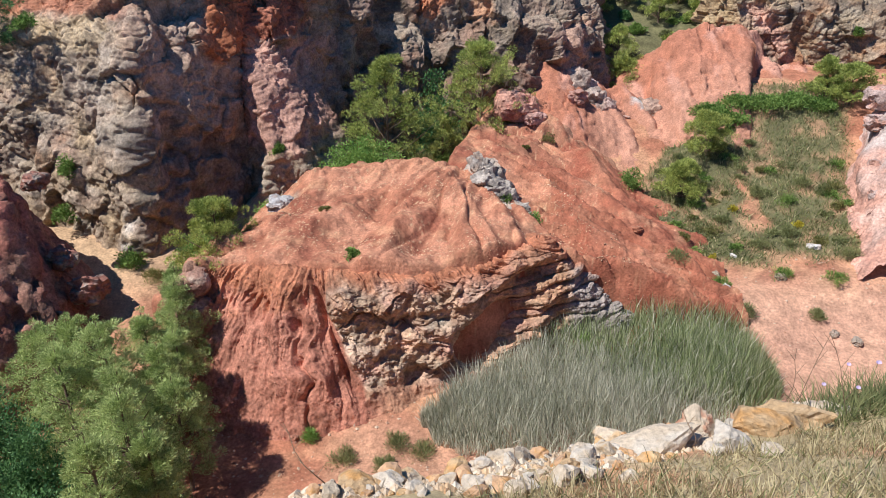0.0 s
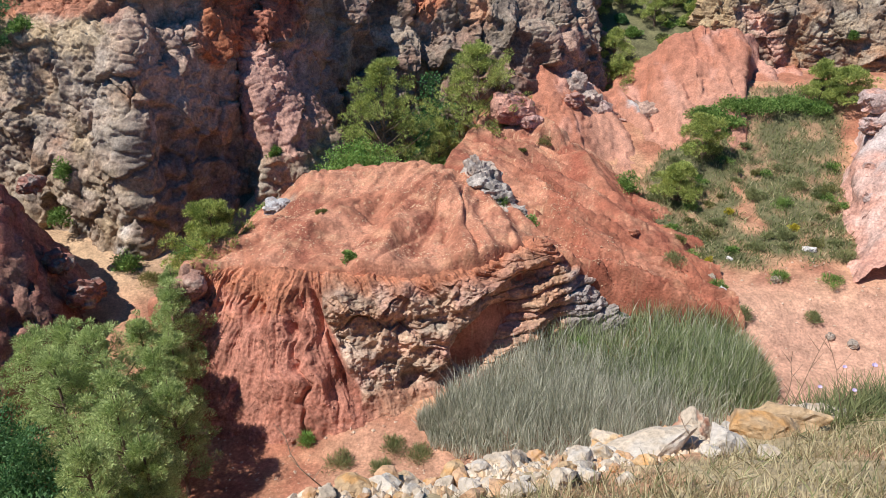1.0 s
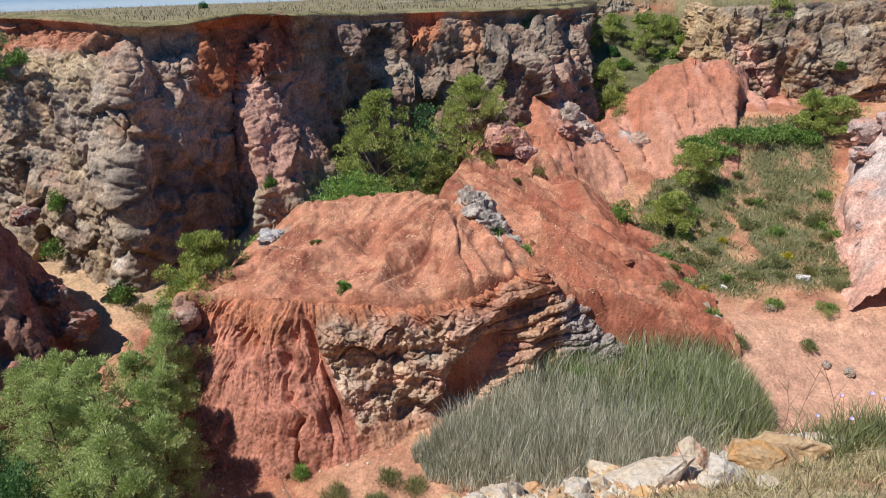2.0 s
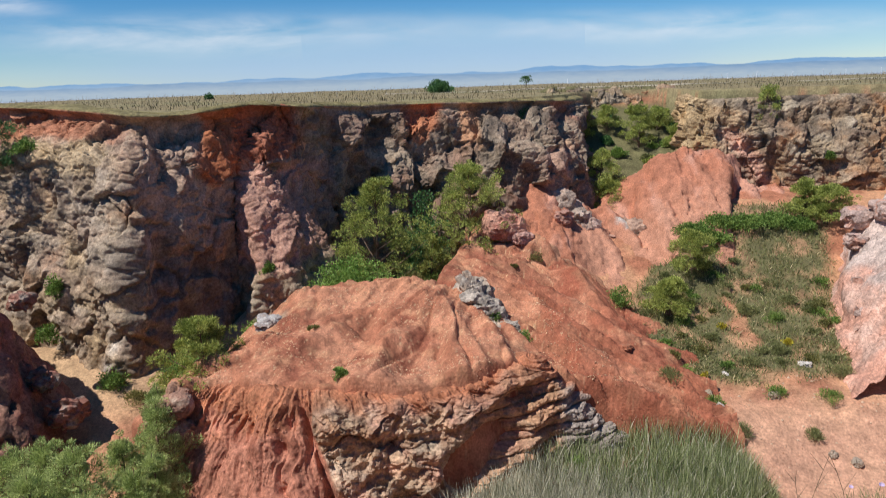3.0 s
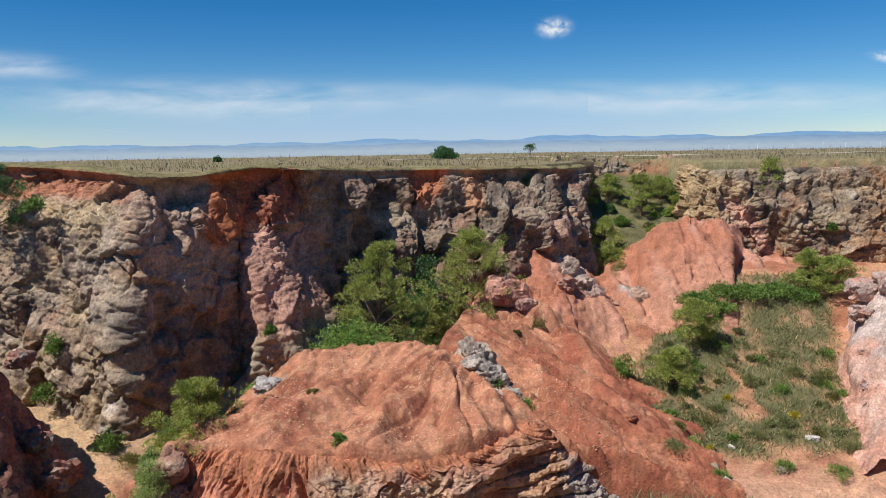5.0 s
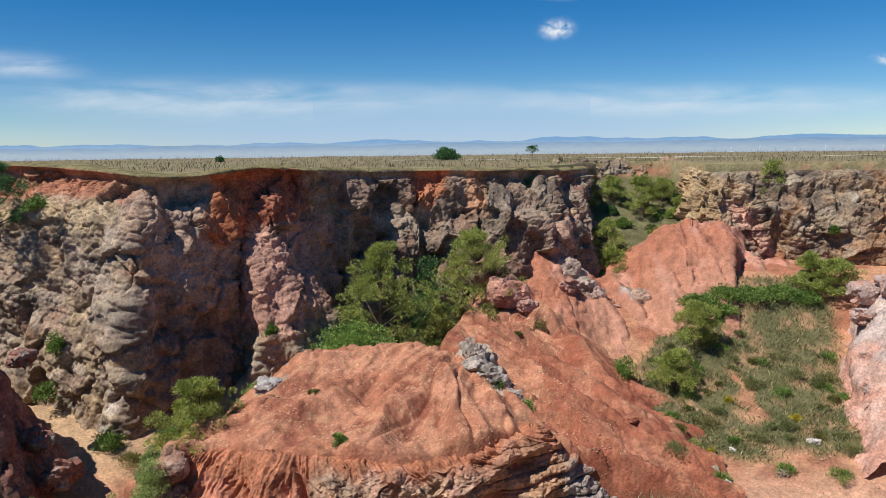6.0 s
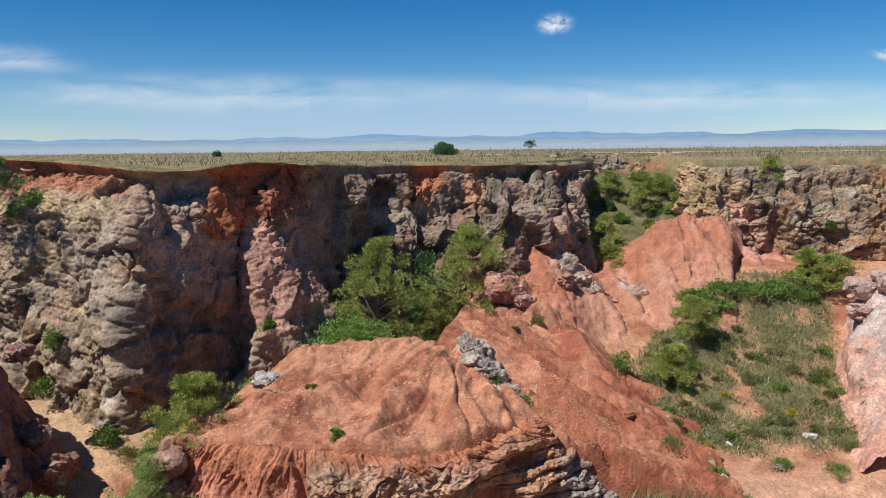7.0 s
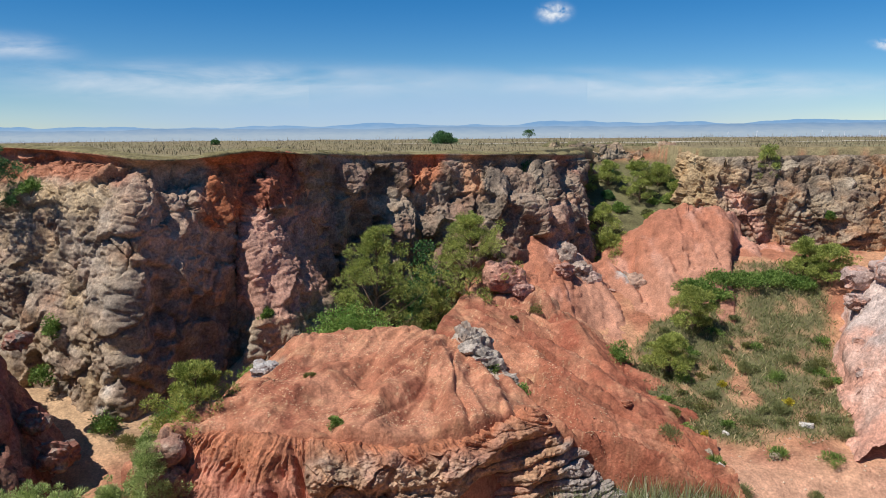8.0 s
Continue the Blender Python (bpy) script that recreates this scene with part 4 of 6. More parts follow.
cloud(2900, 520, 420, 120, WISP, "small bright wisp of white cloud", -0.3)
cloud(700, 960, 500, 130, VEIL, "faint feathery streak of high cloud", -0.2)


# ---- plants ----
def blades(c, d, side, length, width, taper=0.25):
    """Leaf blades as tapered four-cornered sheets: c root, d direction, side across."""
    L, W = np.asarray(length)[:, None], np.asarray(width)[:, None]
    a, b = c - side * W * 0.5 * taper, c + side * W * 0.5 * taper
    m = c + d * L * 0.55
    t = c + d * L
    V = np.stack([c, m + side * W * 0.5, t, m - side * W * 0.5], 1)
    F = np.arange(len(c) * 4).reshape(-1, 4)
    return V.reshape(-1, 3), F


def unit(v):
    return v / np.maximum(np.linalg.norm(v, axis=-1, keepdims=True), 1e-9)


def foliage(centres, radii, per, length, width, rng, outward, lift=0.25, spread=0.8):
    """Flattened tufts of blades round the clump centres, their faces turned outward and up."""
    k = len(centres)
    c = np.repeat(centres, per, 0)
    r = np.repeat(radii, per)[:, None]
    rnd = unit(rng.normal(size=(k * per, 3)))
    d = unit(rnd + np.repeat(outward, per, 0) * 0.3 + (0, 0, lift) + spread * 0.5 * rng.normal(size=(k * per, 3)))
    root = c + rnd * (1, 1, 0.75) * r * (0.45 + 0.55 * rng.random((k * per, 1)) ** 0.5)
    face = unit(rnd * 1.5 + (0, 0, 0.35) + 0.3 * rng.normal(size=(k * per, 3)))
    side = unit(np.cross(d, face))
    s = rng.uniform(0.7, 1.3, k * per)
    return blades(root, d, side, length * s, width * s)


def tube(pts, radii, sides=7):
    pts, n = np.asarray(pts, float), len(pts)
    t = unit(np.gradient(pts, axis=0))
    s = unit(np.cross(t, (0.3, 0.9, 0.2)))
    b = np.cross(t, s)
    a = np.linspace(0, 2 * np.pi, sides, endpoint=False)
    V = pts[:, None] + np.asarray(radii)[:, None, None] * (np.cos(a)[None, :, None] * s[:, None] + np.sin(a)[None, :, None] * b[:, None])
    i, j = np.meshgrid(np.arange(n - 1), np.arange(sides), indexing="ij")
    F = np.stack([i * sides + j, i * sides + (j + 1) % sides, (i + 1) * sides + (j + 1) % sides, (i + 1) * sides + j], -1).reshape(-1, 4)
    return V.reshape(-1, 3), F


def join(sheets):
    V, F, k = [], [], 0
    for v, f in sheets:
        V.append(v)
        F.append(f + k)
        k += len(v)
    return np.concatenate(V), np.concatenate(F)


BARKC = (0.20, 0.14, 0.10)


def plant(name, category, label, group, x, y, z, wood, leaves, mat, limbs=False):
    base = new(name)
    base.location = (x, y, z)
    if wood and limbs:
        v, f = wood[0]
        ob = new("trunk", fast_mesh("trunk", v, f, BARK, np.broadcast_to(np.array(BARKC), v.shape)))
        ob.parent = base
        for v, f in wood[1:]:
            limb = new("limb", fast_mesh("limb", v, f, BARK, np.broadcast_to(np.array(BARKC), v.shape)))
            limb.parent = ob
    elif wood:
        v, f = join(wood)
        ob = new("trunk", fast_mesh("trunk", v, f, BARK, np.broadcast_to(np.array(BARKC), v.shape)))
        ob.parent = base
    v, f = leaves
    ob = new("crown", fast_mesh("crown", v, f, mat, None, False))
    ob.parent = base
    return tagged(base, label, category, group)


def pine(x, y, z, h, w, label, seed, low=0.12, clumps=150, per=42, mat=None, lean=0.0, blade=0.26, group="pines in the quarry", thick=0.05):
    """Whorls of upswept boughs, each ending in separate tufts of needles, the leader on top."""
    rng = np.random.default_rng(seed)
    tz = np.linspace(-0.6, h * 0.97, 9)
    stem = np.stack([lean * tz + 0.08 * np.sin(tz + seed), 0.08 * np.cos(1.3 * tz + seed), tz], 1)
    wood = [tube(stem, np.linspace(0.035 * h * 0.45 + 0.03, 0.015, 9))]
    cs, rs, outs = [], [], []
    tufts = max(40, int(clumps * 0.8))
    per = int(per * 1.8)
    tiers = max(4, int(round(h / 1.05)))
    boughs = 5
    m = max(2, int(round(tufts / (tiers * boughs))))
    size = 0.16 + 0.022 * w
    for k in range(tiers):
        t = low + (1 - low) * (k + 0.3) / tiers
        for j in range(boughs):
            ang = j * 6.283 / boughs + k * 1.1 + rng.normal() * 0.25
            prof = (1 - t) ** 0.85 * (0.62 + 0.42 * min(1, (t - low + 0.12) / 0.25)) + 0.05
            reach = w * 0.64 * prof * rng.uniform(0.62, 1.18)
            rise = rng.uniform(0.2, 0.5) + 0.5 * t
            p0 = np.array([lean * t * h, 0, t * h * 0.95 + rng.normal() * 0.1])
            dirv = np.array([math.cos(ang), math.sin(ang), rise])
            across = np.array([-math.sin(ang), math.cos(ang), 0])
            u = np.linspace(0, 1, 4)
            br = p0 + dirv * reach * u[:, None] + np.array([0, 0, 0.16 * reach]) * (u ** 2)[:, None]
            wood.append(tube(br, np.linspace(0.022 + 0.006 * h * (1 - t), 0.008, 4), 5))
            heart = p0 + dirv * reach * 0.8 + np.array([0, 0, 0.1 * reach])
            spread = 0.10 + 0.2 * reach
            for i in range(m):
                f = rng.uniform(0.3, 1.0)
                c = heart + (rng.normal(size=3) * (0.8, 0.8, 0.34)) * spread if i else br[-1]
                cs.append(c)
                rs.append(size * (0.7 + 0.35 * f) * rng.uniform(0.75, 1.25))
                outs.append(dirv * (1, 1, 0.4))
    for k in range(3):
        cs.append(np.array([lean * h, 0, h * (0.99 - 0.05 * k)]) + rng.normal(size=3) * 0.06)
        rs.append(size * (0.5 + 0.2 * k))
        outs.append(np.array([0, 0, 1.0]))
    lv = foliage(np.array(cs), np.array(rs), per, blade * 0.58, thick * 0.72, rng, np.array(outs), 0.5, 0.6)
    return plant("pine_tree", "pine tree", label, group, x, y, z, wood, lv, mat or PINE, h > 2.5)


def shrub(x, y, z, w, h, label, seed, clumps=60, per=30, mat=None, blade=0.14, wide=0.07, depth=None, name="shrub", group="shrubs in the quarry", open_up=0.0):
    rng = np.random.default_rng(seed)
    big = w > 2.4
    if big:
        clumps, per, blade, wide = int(clumps * 0.9), int(per * 1.6), blade * 0.85, wide * 1.0
    depth = depth or w
    dirs = unit(rng.normal(size=(clumps, 3)) + (0, 0, 0.35))
    dirs[:, 2] = np.abs(dirs[:, 2]) * 1.0 - 0.12
    lump = 0.70 + 0.5 * pnoise(dirs * 2.1 + seed * 3.1) + 0.06 * rng.normal(size=clumps)
    r = lump * (1 - 0.45 * rng.random(clumps) ** 2)
    c = dirs * r[:, None] * (w / 2, depth / 2, h * 0.8) + (0, 0, h * 0.12)
    rad = rng.uniform(0.7, 1.3, clumps) * (0.34 + 0.018 * (w + h) if big else 0.15 * 0.5 * (w + h))
    lv = foliage(c, rad, per, blade, wide, rng, dirs, 0.3 + open_up, 0.9)
    wood = []
    for k in range(min(7, 3 + clumps // 20)):
        e = c[rng.integers(clumps)] * 0.85
        u = np.linspace(0, 1, 4)[:, None]
        wood.append(tube(np.array([0, 0, -0.25]) * (1 - u) + e * u + (0, 0, 0.1) * u * (1 - u), np.linspace(0.02 + 0.008 * h, 0.006, 4), 5))
    return plant(name, "tree" if name == "leafy_tree" else "shrub", label, group, x, y, z, wood, lv, mat or LEAF)


def surf(x, y):
    z = np.maximum(land(x, y), mound_top(x, y)) if -14.5 < x < 14.5 and 31.5 < y < 52.5 else land(x, y)
    if x > 2 and 46 < y < 64:
        z = max(z, hill_height(x, y))
    return float(z)


# pines and thicket behind the mound
BRIGHT2 = leaf_material("fresh_shrub_leaves", (0.12, 0.24, 0.045), (0.36, 0.52, 0.14))
pine(-3.9, 46.2, 6.5, 9.6, 6.4, "tall full pine tree behind the red mound", 1, 0.1, 420, 56)
pine(2.3, 50.0, 7.6, 8.8, 6.6, "tall full pine tree beside the rock pinnacle", 2, 0.08, 420, 56)
pine(-0.4, 47.2, 7.2, 5.2, 2.2, "slender young pine in the thicket", 3, 0.05, 110, 40)
DARKLEAF = leaf_material("thicket_leaves", (0.04, 0.11, 0.04), (0.14, 0.27, 0.09))
shrub(-1.0, 51.0, 7.6, 4.6, 7.2, "tall dark green leafy tree behind the pines", 4, 160, 36, DARKLEAF, 0.22, 0.11, name="leafy_tree", group="trees in the quarry")
shrub(-5.4, 42.8, 8.6, 5.6, 4.6, "dense bright green shrub behind the mound", 5, 190, 44, BRIGHT2, 0.16, 0.08, 4.0)
shrub(-2.2, 44.4, 7.6, 3.2, 3.0, "bright green shrub at the foot of the pines", 6, 90, 40, None, 0.16, 0.08)
shrub(0.9, 48.0, 8.2, 3.4, 3.0, "grey green shrub below the pines", 7, 80, 36, OLIVE, 0.16, 0.06)
shrub(-0.4, 45.8, surf(-0.4, 45.8), 1.3, 0.7, "low green tuft on the mound's crest", 8, 26, 26, None, 0.14, 0.06)
GOLD = leaf_material("yellow_green_herbs", (0.10, 0.11, 0.03), (0.28, 0.26, 0.09))
shrub(-1.5, 41.2, surf(-1.5, 41.2) - 0.1, 1.5, 1.1, "straw and green grassy tuft on the mound's crest", 9, 40, 30, GOLD, 0.3, 0.03, open_up=0.8)

# left of the mound
pine(-11.7, 33.9, 6.8, 4.3, 3.6, "bright young pine on the mound's shoulder", 11, 0.06, 300, 46)
BRIGHT = leaf_material("bright_leaves", (0.10, 0.20, 0.04), (0.32, 0.48, 0.12))
shrub(-12.6, 31.8, 4.8, 2.6, 3.9, "tall bright green shrub beside the mound", 12, 110, 40, BRIGHT, 0.15, 0.06, name="leafy_tree", group="trees in the quarry")
shrub(-13.4, 36.5, 6.8, 3.4, 2.2, "green shrub behind the mound's shoulder", 13, 80, 36, BRIGHT, 0.15, 0.06)
shrub(-10.4, 40.8, 7.6, 2.4, 1.6, "green shrub at the foot of the cliff", 14, 60, 34, BRIGHT, 0.15, 0.06)
shrub(-17.6, 36.8, surf(-17.6, 36.8), 1.7, 1.6, "green shrub at the foot of the cliff", 15, 50, 34, None, 0.13, 0.06)
shrub(-16.2, 36.0, surf(-16.2, 36.0), 1.6, 0.6, "low grassy tuft on sandy ground", 16, 30, 30, GOLD, 0.2, 0.03, open_up=0.5)
FEATHER = leaf_material("feathery_leaves", (0.21, 0.29, 0.085), (0.60, 0.68, 0.28))
for k, (bx, by, top, bw) in enumerate([(-13.6, 25.0, 9.5, 3.6), (-15.4, 26.0, 9.0, 3.4), (-17.2, 26.6, 8.4, 3.6), (-11.9, 25.4, 8.2, 2.6), (-12.6, 29.6, 8.9, 2.6), (-12.9, 31.2, 9.0, 2.2), (-11.9, 27.4, 7.7, 2.4), (-13.2, 27.6, 8.4, 2.6), (-10.9, 24.0, 7.4, 2.8),
                                       (-12.2, 22.4, 8.8, 3.4), (-10.9, 20.2, 9.3, 3.2), (-10.0, 19.4, 8.4, 2.6), (-11.2, 18.2, 9.2, 3.2), (-14.8, 23.6, 9.1, 3.6)]):
    bz = surf(bx, by)
    pine(bx, by, bz, top - bz, bw, "soft light green young pine in the thicket", 400 + k, 0.16, 260, 56, FEATHER, 0.01 * (k % 5 - 2), 0.22, "young pines in the thicket", 0.032)
shrub(-15.6, 21.4, 2.0, 4.4, 6.2, "dark green leafy tree in the thicket", 25, 220, 54, DARKLEAF, 0.15, 0.06, 4.0, "leafy_tree", "trees in the quarry", 0.3)
shrub(-13.2, 17.6, 2.8, 4.0, 6.2, "dark green leafy tree in the thicket", 21, 240, 50, DARKLEAF, 0.14, 0.07, 3.6, "leafy_tree", "trees in the quarry", 0.3)
shrub(-10.6, 14.8, 4.2, 3.2, 3.2, "grey green bramble thicket with dry twigs", 22, 190, 50, OLIVE, 0.13, 0.04)
shrub(-18.6, 23.8, 2.6, 4.6, 5.2, "dark green leafy tree in the thicket", 31, 200, 50, DARKLEAF, 0.15, 0.06, 4.0, "leafy_tree", "trees in the quarry", 0.3)
shrub(-8.0, 21.6, 1.8, 2.4, 1.2, "low bright leafy branch on red earth", 24, 70, 40, BRIGHT, 0.13, 0.06)
shrub(-5.2, 20.6, 1.6, 3.0, 1.2, "low bright leafy branch on red earth", 28, 70, 40, BRIGHT, 0.13, 0.06)

# the grassy bank
pine(17.1, 47.6, surf(17.1, 47.6), 3.0, 2.7, "dark bushy young pine on the grassy bank", 31, 0.02, 260, 44)
pine(14.5, 44.2, surf(14.5, 44.2), 2.5, 2.5, "dark bushy young pine on the grassy bank", 32, 0.02, 240, 44)
shrub(11.4, 44.6, surf(11.4, 44.6), 1.8, 1.7, "dark green shrub at the bank's edge", 33, 60, 36, None, 0.13, 0.06)
for k, (bx, by, bw) in enumerate([(18.2, 51.0, 2.6), (20.2, 51.6, 3.0), (22.3, 51.9, 3.0), (24.3, 52.0, 2.8), (26.0, 51.5, 2.2), (19.6, 50.2, 2.0)]):
    shrub(bx, by, surf(bx, by) - 0.1, bw * 1.15, 0.8, "low spreading fresh green shrub on top of the bank", 40 + k, 90, 36, None, 0.15, 0.08)
pine(26.7, 52.3, surf(26.7, 52.3), 2.9, 2.2, "round bushy pine above the bank", 47, 0.02, 240, 42)
pine(28.2, 51.6, surf(28.2, 51.6), 2.7, 2.9, "round bushy pine above the bank", 48, 0.02, 260, 42)
for k, (bx, by, bw, bh) in enumerate([(14.3, 35.6, 1.4, 0.6), (15.0, 33.8, 1.2, 0.8), (12.3, 32.9, 2.4, 0.7), (22.2, 38.0, 1.5, 0.6), (18.0, 36.6, 1.5, 0.4), (19.2, 44.0, 0.9, 0.8), (17.6, 39.2, 1.2, 0.5), (19.8, 40.4, 1.3, 0.6), (20.8, 43.2, 1.4, 0.7), (22.4, 45.0, 1.3, 0.7), (16.3, 41.6, 1.2, 0.5), (12.2, 36.4, 1.4, 0.4), (20.7, 36.0, 1.6, 0.4), (18.8, 34.0, 1.0, 0.35)]):
    shrub(bx, by, surf(bx, by), bw, bh, "low olive green herb tuft on pale red ground", 60 + k, 26, 30, OLIVE if k % 4 else LEAF, 0.22, 0.025, group="herb tufts", open_up=0.4)

r3 = np.random.default_rng(8)
k = 0
while k < 46:
    bx, by = r3.uniform(13, 26), r3.uniform(38.5, 50)
    if herb_cover(np.array([bx]), np.array([by]))[0] < 0.8 or abs(bx - 17.9) < 0.5:
        continue
    bw = r3.uniform(0.6, 1.5)
    shrub(bx, by, surf(bx, by) - 0.05, bw, bw * r3.uniform(0.3, 0.5), "low green and olive herb clump on the bank", 200 + k, 22, 26, (OLIVE, LEAF, OLIVE, GOLD)[k % 4], 0.13, 0.045, group="herb clumps on the bank", open_up=0.4)
    k += 1

# on the mound
for k, (bx, by, bw, bh) in enumerate([(-4.65, 31.6, 0.85, 0.55), (2.9, 39.0, 0.6, 0.5), (3.0, 37.6, 0.8, 0.6), (4.3, 36.5, 1.1, 0.8), (6.4, 47.4, 1.2, 0.7), (-6.4, 35.5, 0.7, 0.2), (4.9, 46.0, 0.6, 0.15), (7.3, 55.2, 0.8, 0.5)]):
    shrub(bx, by, surf(bx, by) - 0.03, bw, bh, "small round green bush on bare red earth", 80 + k, 26, 34, LEAF if k < 4 else GOLD, 0.10, 0.05, group="small bushes on the mound")
for k, (bx, by, bw, bh) in enumerate([(-6.6, 27.0, 0.7, 0.6), (-2.7, 26.4, 1.2, 0.5), (-4.9, 25.6, 1.5, 0.5), (-3.2, 25.2, 1.0, 0.3), (-1.6, 26.0, 1.4, 0.5), (6.2, 31.2, 0.9, 1.5)]):
    shrub(bx, by, surf(bx, by), bw, bh, "green weed tuft on the quarry floor", 90 + k, 30, 30, BRIGHT if k in (0, 5) else OLIVE, 0.26, 0.02, group="weeds on the floor", open_up=0.8)

# on the cliffs and in the gully
for k, (bx, by, bz, bw, bh) in enumerate([(-21.4, 39.6, 10.9, 1.2, 1.4), (-10.2, 43.0, 10.9, 0.9, 0.9), (-1.6, 55.2, 16.7, 1.2, 1.6), (-22.2, 39.6, 8.2, 1.4, 1.4), (-9.9, 48.6, 18.1, 0.8, 0.8), (-22.8, 41.4, 18.7, 1.6, 0.9), (3.9, 58.2, 18.0, 1.2, 1.2), (6.4, 59.2, 17.8, 1.8, 1.7), (30.9, 57.2, 14.8, 0.9, 0.9), (7.6, 57.6, 14.0, 1.4, 1.0), (2.2, 58.0, 18.6, 0.9, 0.7)]):
    shrub(bx, by, bz, bw, bh, "green shrub rooted in the cliff", 100 + k, 40, 34, LEAF, 0.13, 0.06, group="shrubs on the cliff")
pine(-25.6, 42.3, 17.4, 4.2, 3.4, "dark pine on the cliff's rim", 120, 0.02, 220, 42, DARKLEAF)
pine(13.8, 60.6, 10.0, 5.8, 4.2, "bright green pine in the gully", 121, 0.05, 260, 44)
pine(14.4, 59.6, 10.4, 3.0, 3.4, "bright green low pine in the gully", 122, 0.03, 200, 44)
for k, (bx, by, top, bw) in enumerate([(18.4, 66, 19.2, 2.6), (20.6, 68, 18.6, 2.2), (15.9, 68, 18.9, 2.0), (13.6, 67, 19.2, 1.6), (21.6, 65.6, 17.2, 1.5)]):
    bz = surf(bx, by)
    pine(bx, by, bz, max(2.0, top - bz), bw, "bushy dark green pine on the gully slope", 130 + k, 0.04, 170, 40)
for k, (bx, by, bw, bh) in enumerate([(13.0, 64.6, 1.8, 1.4), (16.2, 64.8, 1.6, 0.9), (18.6, 64.0, 1.4, 0.8), (22.0, 68.0, 1.6, 0.9)]):
    shrub(bx, by, surf(bx, by) - 0.1, bw, bh, "dense green shrub on the gully slope", 140 + k, 70, 34, (DARKLEAF, LEAF, OLIVE)[k % 3], 0.17, 0.09)
r3 = np.random.default_rng(18)
for k in range(9):
    by = r3.uniform(62.5, 71)
    bx = r3.uniform(13.6 + 0.25 * (by - 62), 21.5)
    bw = r3.uniform(0.8, 1.5)
    shrub(bx, by, surf(bx, by) - 0.1, bw, bw * r3.uniform(0.6, 1.0), "green shrub on the gully slope", 260 + k, 60, 34, (LEAF, PINE, DARKLEAF, OLIVE)[k % 4], 0.17, 0.08)
for k, (bx, by, bw) in enumerate([(10.4, 62.6, 1.4), (11.6, 64.4, 1.6), (12.4, 66.8, 1.8), (7.2, 58.9, 1.6)]):
    shrub(bx, by, 18.4, bw, bw * 0.9, "dark green shrub at the gully's brink", 280 + k, 80, 36, (DARKLEAF, LEAF, OLIVE)[k % 3], 0.17, 0.08)
pine(27.3, 60.4, 17.4, 3.2, 2.2, "dark green young pine on the cliff's rim", 150, 0.02, 100, 40)

# on the plateau
shrub(0.9, 100, 20.2, 4.2, 1.9, "dark round bush on the dry plateau", 151, 110, 34, DARKLEAF, 0.25, 0.12, name="bush", group="bushes on the plateau")
shrub(-32.6, 110, 20.1, 1.6, 1.0, "small bush on the dry plateau", 152, 40, 30, DARKLEAF, 0.22, 0.1, name="bush", group="bushes on the plateau")
pine(16.3, 130, 19.8, 1.9, 2.4, "small lone tree on the dry plateau", 153, 0.35, 60, 34, DARKLEAF, group="bushes on the plateau")


def stuff(name, sheet, mat, label, category):
    ob = new(name, fast_mesh(name, sheet[0], sheet[1], mat, None, False))
    return tagged(ob, label, category, kind="stuff")


def heights(x, y, fn):
    return np.asarray(fn(np.asarray(x), np.asarray(y)), float)


def stalks(x, y, z, h, w, rng, lean=0.25, kinks=1):
    """Grass stems and reed blades: tapered ribbons that bend over."""
    n = len(x)
    root = p3(x, y, z)
    d = unit(np.stack([rng.normal(size=n) * lean, rng.normal(size=n) * lean, np.ones(n)], 1))
    bend = np.stack([rng.normal(size=n), rng.normal(size=n), -0.5 * np.ones(n)], 1) * (lean * 0.9)
    side = unit(np.cross(d, unit(np.stack([rng.normal(size=n), rng.normal(size=n), np.zeros(n)], 1))))
    V = []
    for k, (u, ww) in enumerate(((0, 0.8), (0.4, 1.0), (0.75, 0.7), (1.0, 0.12))):
        c = root + d * (h * u)[:, None] + bend * (h * u * u * 0.5)[:, None]
        s = side * (w * ww * 0.5)[:, None]
        V += [c - s, c + s]
    V = np.stack(V, 1).reshape(-1, 3)
    b = np.arange(n)[:, None] * 8
    F = np.concatenate([b + np.array([0, 1, 3, 2]), b + np.array([2, 3, 5, 4]), b + np.array([4, 5, 7, 6])])
    return V, F


# reed bed at the foot of the outcrop
rng = np.random.default_rng(50)
n = 30000
rx = rng.uniform(-1.6, 15.0, n)
front = np.interp(rx, [-1.6, 0, 3, 8, 14, 15], [27.2, 26.2, 25.4, 25.0, 27.6, 29])
rear = np.interp(rx, [-1.6, 0, 2, 5, 8.5, 12.5, 14.2, 15], [27.6, 28.8, 30.0, 31.6, 32.6, 33.0, 31.8, 29.6])
rag = pnoise(p3(rx * 0.9, 3.0)) + 0.6 * pnoise(p3(rx * 2.6, 9.0))
ry = front + 0.7 * rag + (rear - front - 0.5 * rag) * (0.5 + 0.5 * np.clip(rng.normal(size=n) * 0.62, -1.25, 1.1))
rim_fade = np.minimum(ss(-1.7, 0.6, rx), ss(15.1, 13.8, rx))
rh = (1.15 + 0.8 * rim_fade * (0.6 + 0.4 * pnoise(p3(rx * 0.3, ry * 0.3)))) * rng.uniform(0.55, 1.15, n) * (0.4 + 0.6 * ss(-0.6, 1.6, ry - front))
green = rng.random(n) < ss(5, 13, rx + (ry - 29) * 1.6 + 2.5 * pnoise(p3(rx * 0.5, ry * 0.5)))
REEDG = leaf_material("green_reed_blades", (0.14, 0.19, 0.07), (0.50, 0.55, 0.30), 0.35, 0.5, 1.2)
